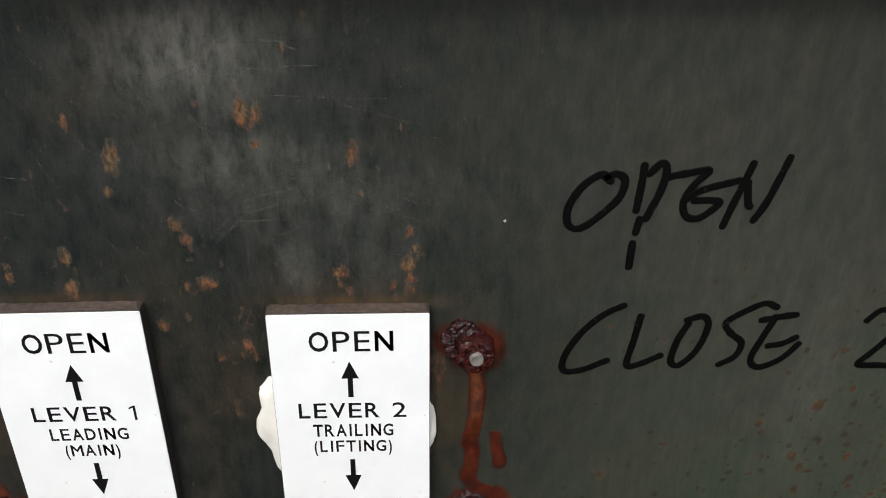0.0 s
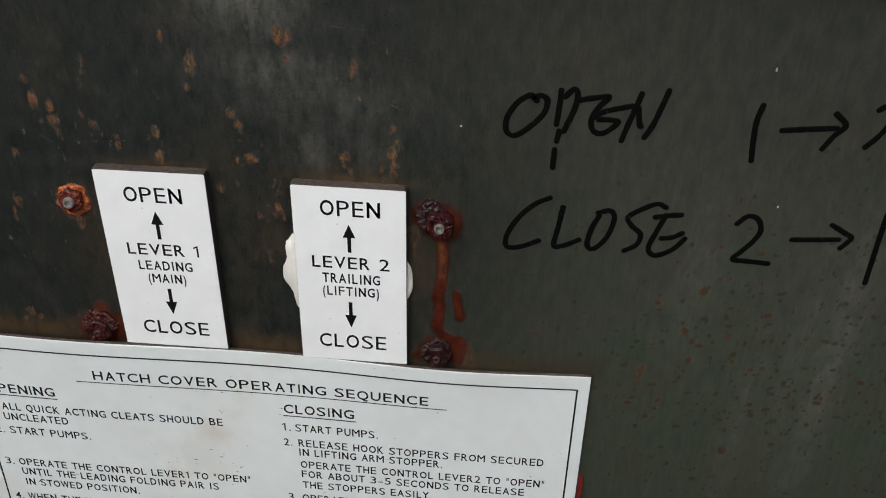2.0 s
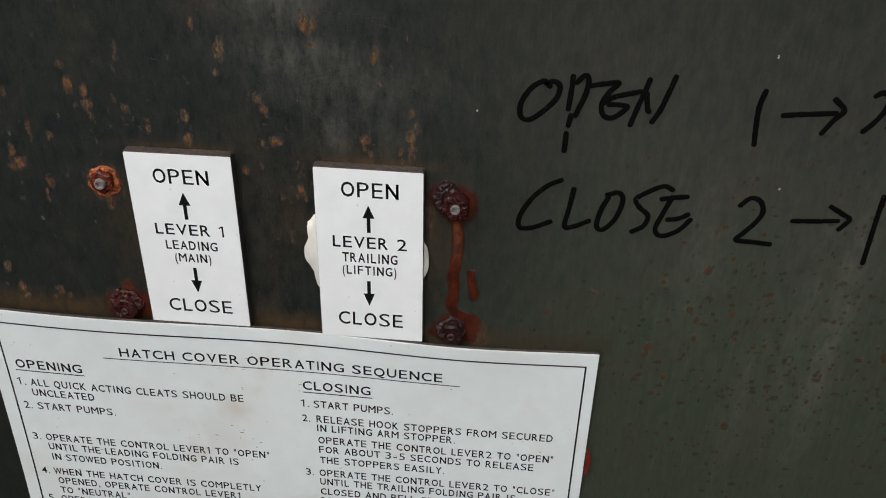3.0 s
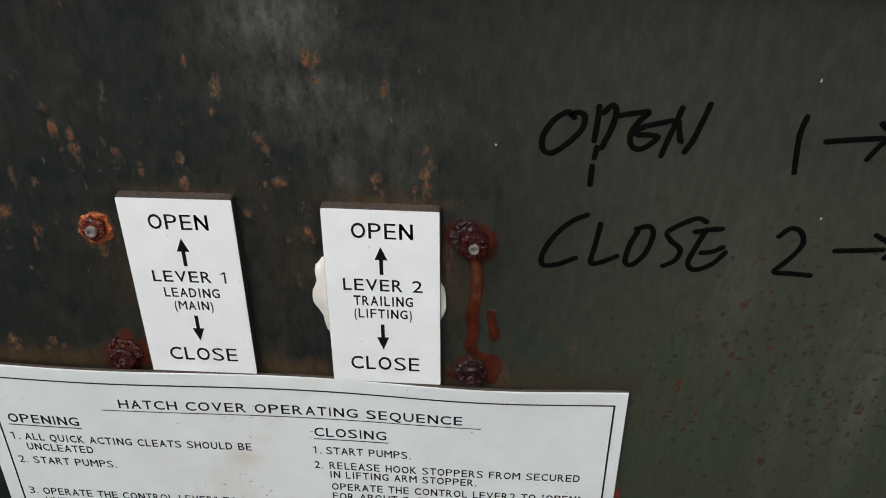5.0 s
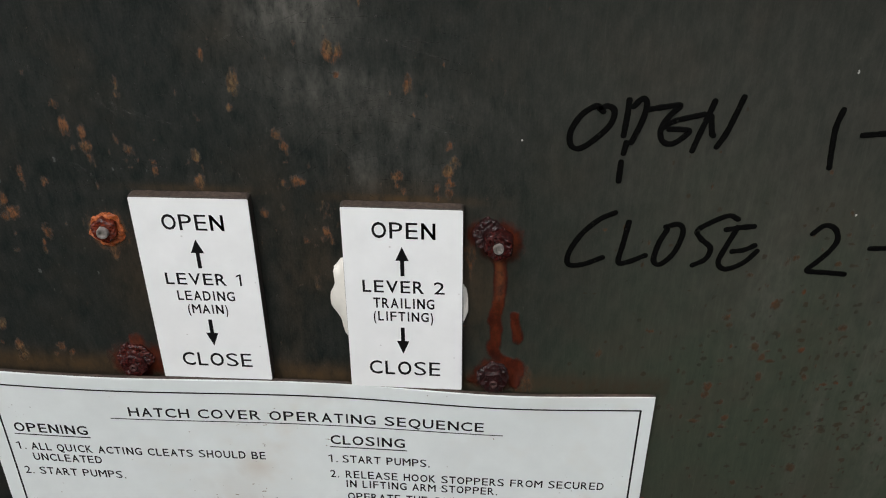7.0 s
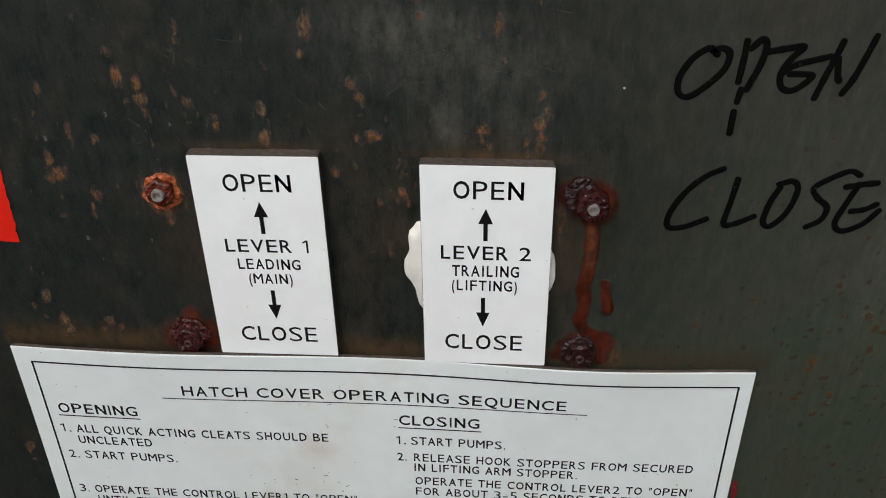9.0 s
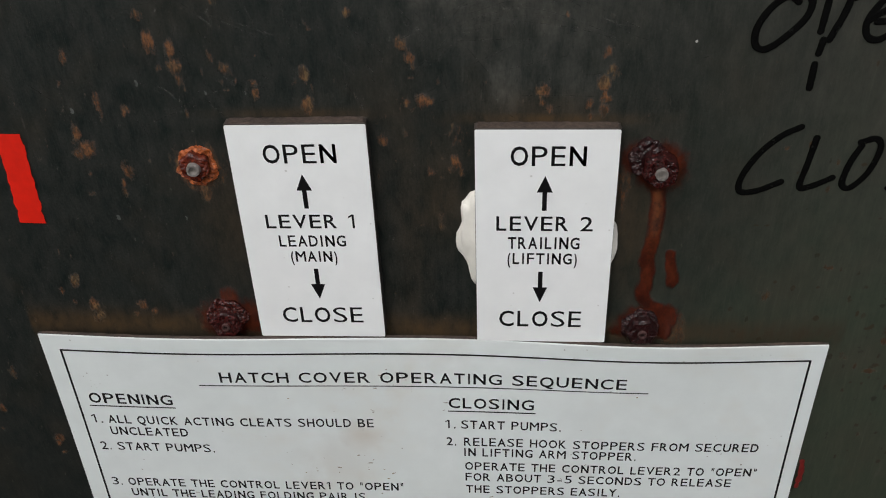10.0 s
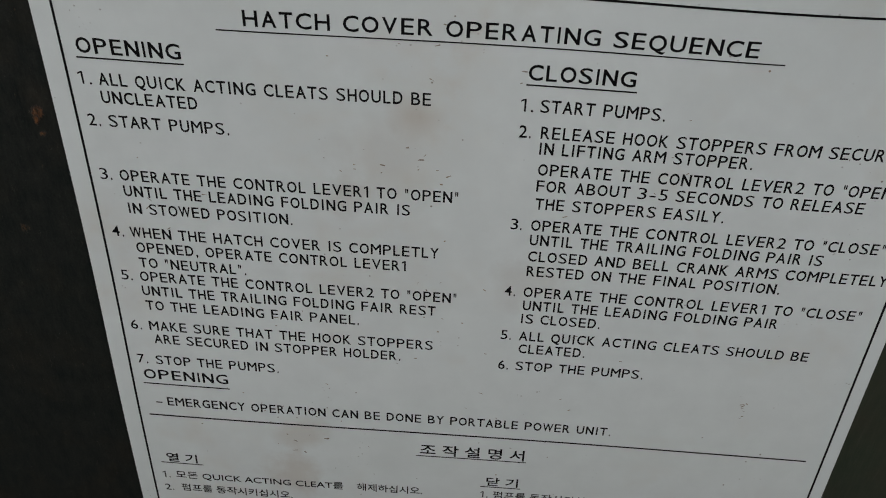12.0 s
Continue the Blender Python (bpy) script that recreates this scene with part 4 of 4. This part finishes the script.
# ---- sealant squeezed out beside the second label ----
def sealant(x, z, w, h, seed, label):
    bm = bmesh.new()
    bmesh.ops.create_icosphere(bm, subdivisions=4, radius=1.0)
    for v in bm.verts:
        n = 1 + 0.3 * noise.noise(v.co * 2.3 + Vector((seed, 0, 0))) + 0.07 * noise.noise(v.co * 5 + Vector((0, seed, 0)))
        v.co = Vector((v.co.x * w * n, -max(0.0, -v.co.y) * 0.0042 * n if v.co.y < 0 else 0.0004, v.co.z * h * n))
    ob = link_mesh("sealant", bm, PUTTY, None, label, True)
    tagged(ob, category="sealant", group="sealant lumps")
    ob.location = (x / 1000, 0, Z0 + z / 1000)


sealant(25.5, 56, 0.0088, 0.0225, 3.0, "white sealant lump squeezed out beside a label")
sealant(77.5, 52, 0.0056, 0.0165, 8.0, "thin white sealant bead squeezed out beside a label")


# ---- bolts ----
def lumpy(bm, amount, scale, seed):
    for v in bm.verts:
        d = noise.noise_vector(v.co * scale + Vector((seed, seed * 0.7, 0)))
        v.co += Vector(d) * amount


def disc(bm, radius, y0, y1, sides, wobble, seed, turn=0.0, dish=0.0):
    """A rounded washer or nut along -y."""
    rings = []
    for f, y in ((1.0, y0), (1.0, y0 + (y1 - y0) * 0.75), (0.9, y1), (0.62, y1), (0.5, y1 + dish)):
        ring = []
        for k in range(48):
            a = 2 * math.pi * k / 48
            r = radius
            if sides:
                s = (a + turn) % (2 * math.pi / sides) - math.pi / sides
                r = min(radius, radius * 0.866 / math.cos(s) * 1.03)
            r *= 1 + wobble * noise.noise((math.cos(a) * 1.8 + seed, math.sin(a) * 1.8, seed))
            ring.append(bm.verts.new((math.cos(a) * r * f, y, math.sin(a) * r * f)))
        rings.append(ring)
    for a, b in zip(rings, rings[1:]):
        for k in range(48):
            bm.faces.new((a[k - 1], a[k], b[k], b[k - 1]))
    bm.faces.new(rings[-1])
    bmesh.ops.recalc_face_normals(bm, faces=bm.faces[:])


def crust(bm, amount, seed):
    """Breaks a smooth part up into rusty lumps of three sizes."""
    lumpy(bm, amount, 300, seed)
    lumpy(bm, amount * 0.7, 750, seed + 3)
    lumpy(bm, amount * 0.45, 1600, seed + 9)


def bolt(x, z, label, washer, nut, stud, materials, seed, off=(0, 0)):
    """washer, nut, stud: radius and how far each stands off the steel."""
    ob = thing("bolt", Matrix.Translation((x / 1000, 0, Z0 + z / 1000)), label, "bolt", "board fixing bolts")
    bm = bmesh.new()
    disc(bm, washer[0], 0.0004, -washer[1], 0, 0.22, seed)
    bmesh.ops.subdivide_edges(bm, edges=bm.edges[:], cuts=2, use_grid_fill=True)
    crust(bm, 0.0008, seed)
    for v in bm.verts:
        v.co.x, v.co.z = v.co.x + off[0] / 1000, v.co.z + off[1] / 1000
    part("washer", bm, materials[0], ob)
    bm = bmesh.new()
    disc(bm, nut[0], -0.0008, -nut[1], 6, 0.08, seed + 2, 0.4 + seed)
    bmesh.ops.subdivide_edges(bm, edges=bm.edges[:], cuts=2, use_grid_fill=True)
    crust(bm, 0.0004, seed + 5)
    part("nut", bm, materials[1], ob)
    bm = bmesh.new()
    disc(bm, stud[0], -0.002, -stud[1], 0, 0.05, seed + 7, 0.0, 0.0016)
    lumpy(bm, 0.00015, 900, seed)
    part("stud", bm, materials[2], ob, "bare metal stud end")


bolt(-91.0, 88.3, "orange-rusted nut and washer with a bright stud end", (0.0086, 0.0010), (0.0066, 0.0044), (0.0029, 0.0066), (RUST_ORANGE, RUST_BROWN, BRIGHT), 1.0, (0.3, -0.8))
bolt(97.2, 89.4, "swollen dark red rusted nut with a bare stud end", (0.0078, 0.0030), (0.0074, 0.0080), (0.0026, 0.0096), (RUST_DEEP, RUST_RED, BRIGHT), 2.3, (-4.6, 3.4))
bolt(97.0, 8.2, "dark red rusted nut close above the board", (0.0084, 0.0024), (0.0070, 0.0070), (0.0021, 0.0083), (RUST_DEEP, RUST_DEEP, DULL), 3.7)
bolt(-90.3, 6.8, "rust-swollen dark red nut close above the board", (0.0098, 0.0022), (0.0074, 0.0052), (0.0019, 0.0063), (RUST_WINE, RUST_RED, DULL), 5.1, (0, 2))


# ---- handwriting and paint ----
def writing(label, letters, width=0.0027):
    ob = thing("handwriting", Matrix.Translation((0, 0, Z0)), label, "writing", "marker writing")
    for strokes in letters:
        bm = bmesh.new()
        for k, stroke in enumerate(strokes):
            ribbon(bm, [mm(*p) for p in stroke], width, -0.0004 - 0.00005 * k)
        part("letter", bm, INK, ob)
    return ob


writing("black marker handwriting, OPEN 1 to 2, on painted steel", (
    [[(139.8, 155.4), (136.9, 157.9), (131.0, 154.0), (126.7, 146.3), (126.8, 139.7), (130.4, 137.6), (135.9, 141.1), (143.0, 149.0), (144.5, 155.5), (141.7, 158.0), (138.1, 156.7)]],
    [[(150.3, 161.1), (150.1, 154.3), (149.4, 144.4)], [(151.0, 141.3), (150.2, 136.0)], [(149.6, 131.9), (149.4, 122.3)], [(152.3, 158.1), (155.8, 161.9), (157.8, 159.4), (156.7, 151.8), (153.0, 141.3)]],
    [[(158.8, 156.9), (165.4, 158.3), (171.8, 159.1), (168.1, 154.5), (165.0, 148.0), (166.4, 142.3), (171.2, 141.5), (177.0, 146.9), (174.5, 148.1), (168.5, 148.1)], [(165.0, 148.0), (170.6, 152.0), (182.5, 155.5)]],
    [[(179.6, 138.2), (181.9, 146.9), (184.2, 154.7), (186.1, 161.6)], [(185.4, 154.7), (186.8, 147.0), (187.6, 145.7)], [(197.8, 163.8), (195.7, 156.2), (192.9, 147.1), (189.7, 140.4)]],
    [[(239.6, 159.3), (238.1, 151.5), (238.5, 141.0), (239.3, 132.1)]],
    [[(249.9, 147.8), (261.3, 149.2), (273.5, 150.4)], [(271.7, 157.2), (276.8, 152.0), (273.0, 146.7), (269.2, 140.0)]],
    [[(289.2, 160.0), (292.0, 161.8), (295.3, 160.0), (295.1, 153.6), (291.6, 147.0), (287.6, 142.1)], [(298.4, 144.9), (300.3, 143.9)], [(304.6, 139.6), (306.1, 138.6)]],
))
writing("black marker handwriting, CLOSE 2 to 1, on painted steel", (
    [[(149.6, 106.2), (142.8, 102.4), (135.3, 94.4), (130.2, 84.4), (130.2, 77.6), (136.8, 77.7), (145.9, 82.0)]],
    [[(156.2, 101.6), (154.8, 90.6), (153.4, 79.9), (157.8, 80.0), (165.5, 84.0)]],
    [[(173.9, 98.2), (170.9, 90.7), (169.6, 81.6), (172.9, 79.4), (178.5, 86.2), (181.2, 96.8), (178.8, 101.2), (173.1, 99.7)]],
    [[(204.8, 104.9), (200.4, 106.6), (193.0, 102.8), (187.6, 98.3), (189.8, 93.9), (194.6, 89.4), (193.3, 83.3), (187.8, 79.5)]],
    [[(200.3, 99.3), (207.4, 100.8), (212.5, 101.5)], [(205.3, 100.8), (201.8, 90.9), (199.3, 81.8), (203.0, 78.1), (210.6, 81.8), (216.0, 88.6)], [(204.7, 87.9), (209.9, 88.9), (214.4, 91.6)]],
    [[(239.0, 98.7), (243.5, 103.2), (248.4, 101.7), (250.6, 95.8), (248.2, 89.7), (243.7, 83.6), (240.4, 78.9), (248.5, 78.3), (257.5, 77.7)]],
    [[(265.9, 92.0), (275.6, 92.7), (287.4, 93.7)], [(282.6, 101.4), (289.2, 97.6), (292.9, 95.2), (291.6, 92.5), (289.1, 89.1)]],
    [[(306.1, 108.7), (305.7, 97.7), (305.5, 84.0), (305.3, 70.4)]],
))

bm = bmesh.new()
ribbon(bm, [mm(-167.9, 101.8), mm(-168.0, 90), mm(-168.3, 75), mm(-168.8, 58.8)], 0.0112, -0.0004, 0.10, ends=False)
ob = tagged(link_mesh("paint_mark", bm, RED, None, "bright red brushed paint stroke on dark steel"), category="paint mark", group="red paint marks")
ob.location.z = Z0
bm = bmesh.new()
ribbon(bm, [mm(-203.5, 66.2), mm(-200.5, 63.5), mm(-201.5, 58.5), mm(-203.5, 56.5)], 0.0052, -0.0004, 0.2)
ob = tagged(link_mesh("paint_mark", bm, RED, None, "small red paint drop shaped like a comma"), category="paint mark", group="red paint marks")
ob.location.z = Z0
bm = bmesh.new()
ribbon(bm, [mm(180.8, -70), mm(181.6, -78), mm(181.0, -88)], 0.0022, -0.0042, 0.5)
ob = tagged(link_mesh("paint_smear", bm, BLOOD, None, "dark red paint smear on the board's edge"), category="paint mark")
ob.location.z = Z0

# ---- beyond the locker's bend: a pale pipe ----
bm = bmesh.new()
bmesh.ops.create_cone(bm, cap_ends=True, segments=24, radius1=0.014, radius2=0.014, depth=1.9, matrix=Matrix.Translation((0.50, 0.12, 0.95)))
tagged(link_mesh("pipe", bm, PALE, None, "pale grey painted upright pipe beside the locker", True), category="pipe")
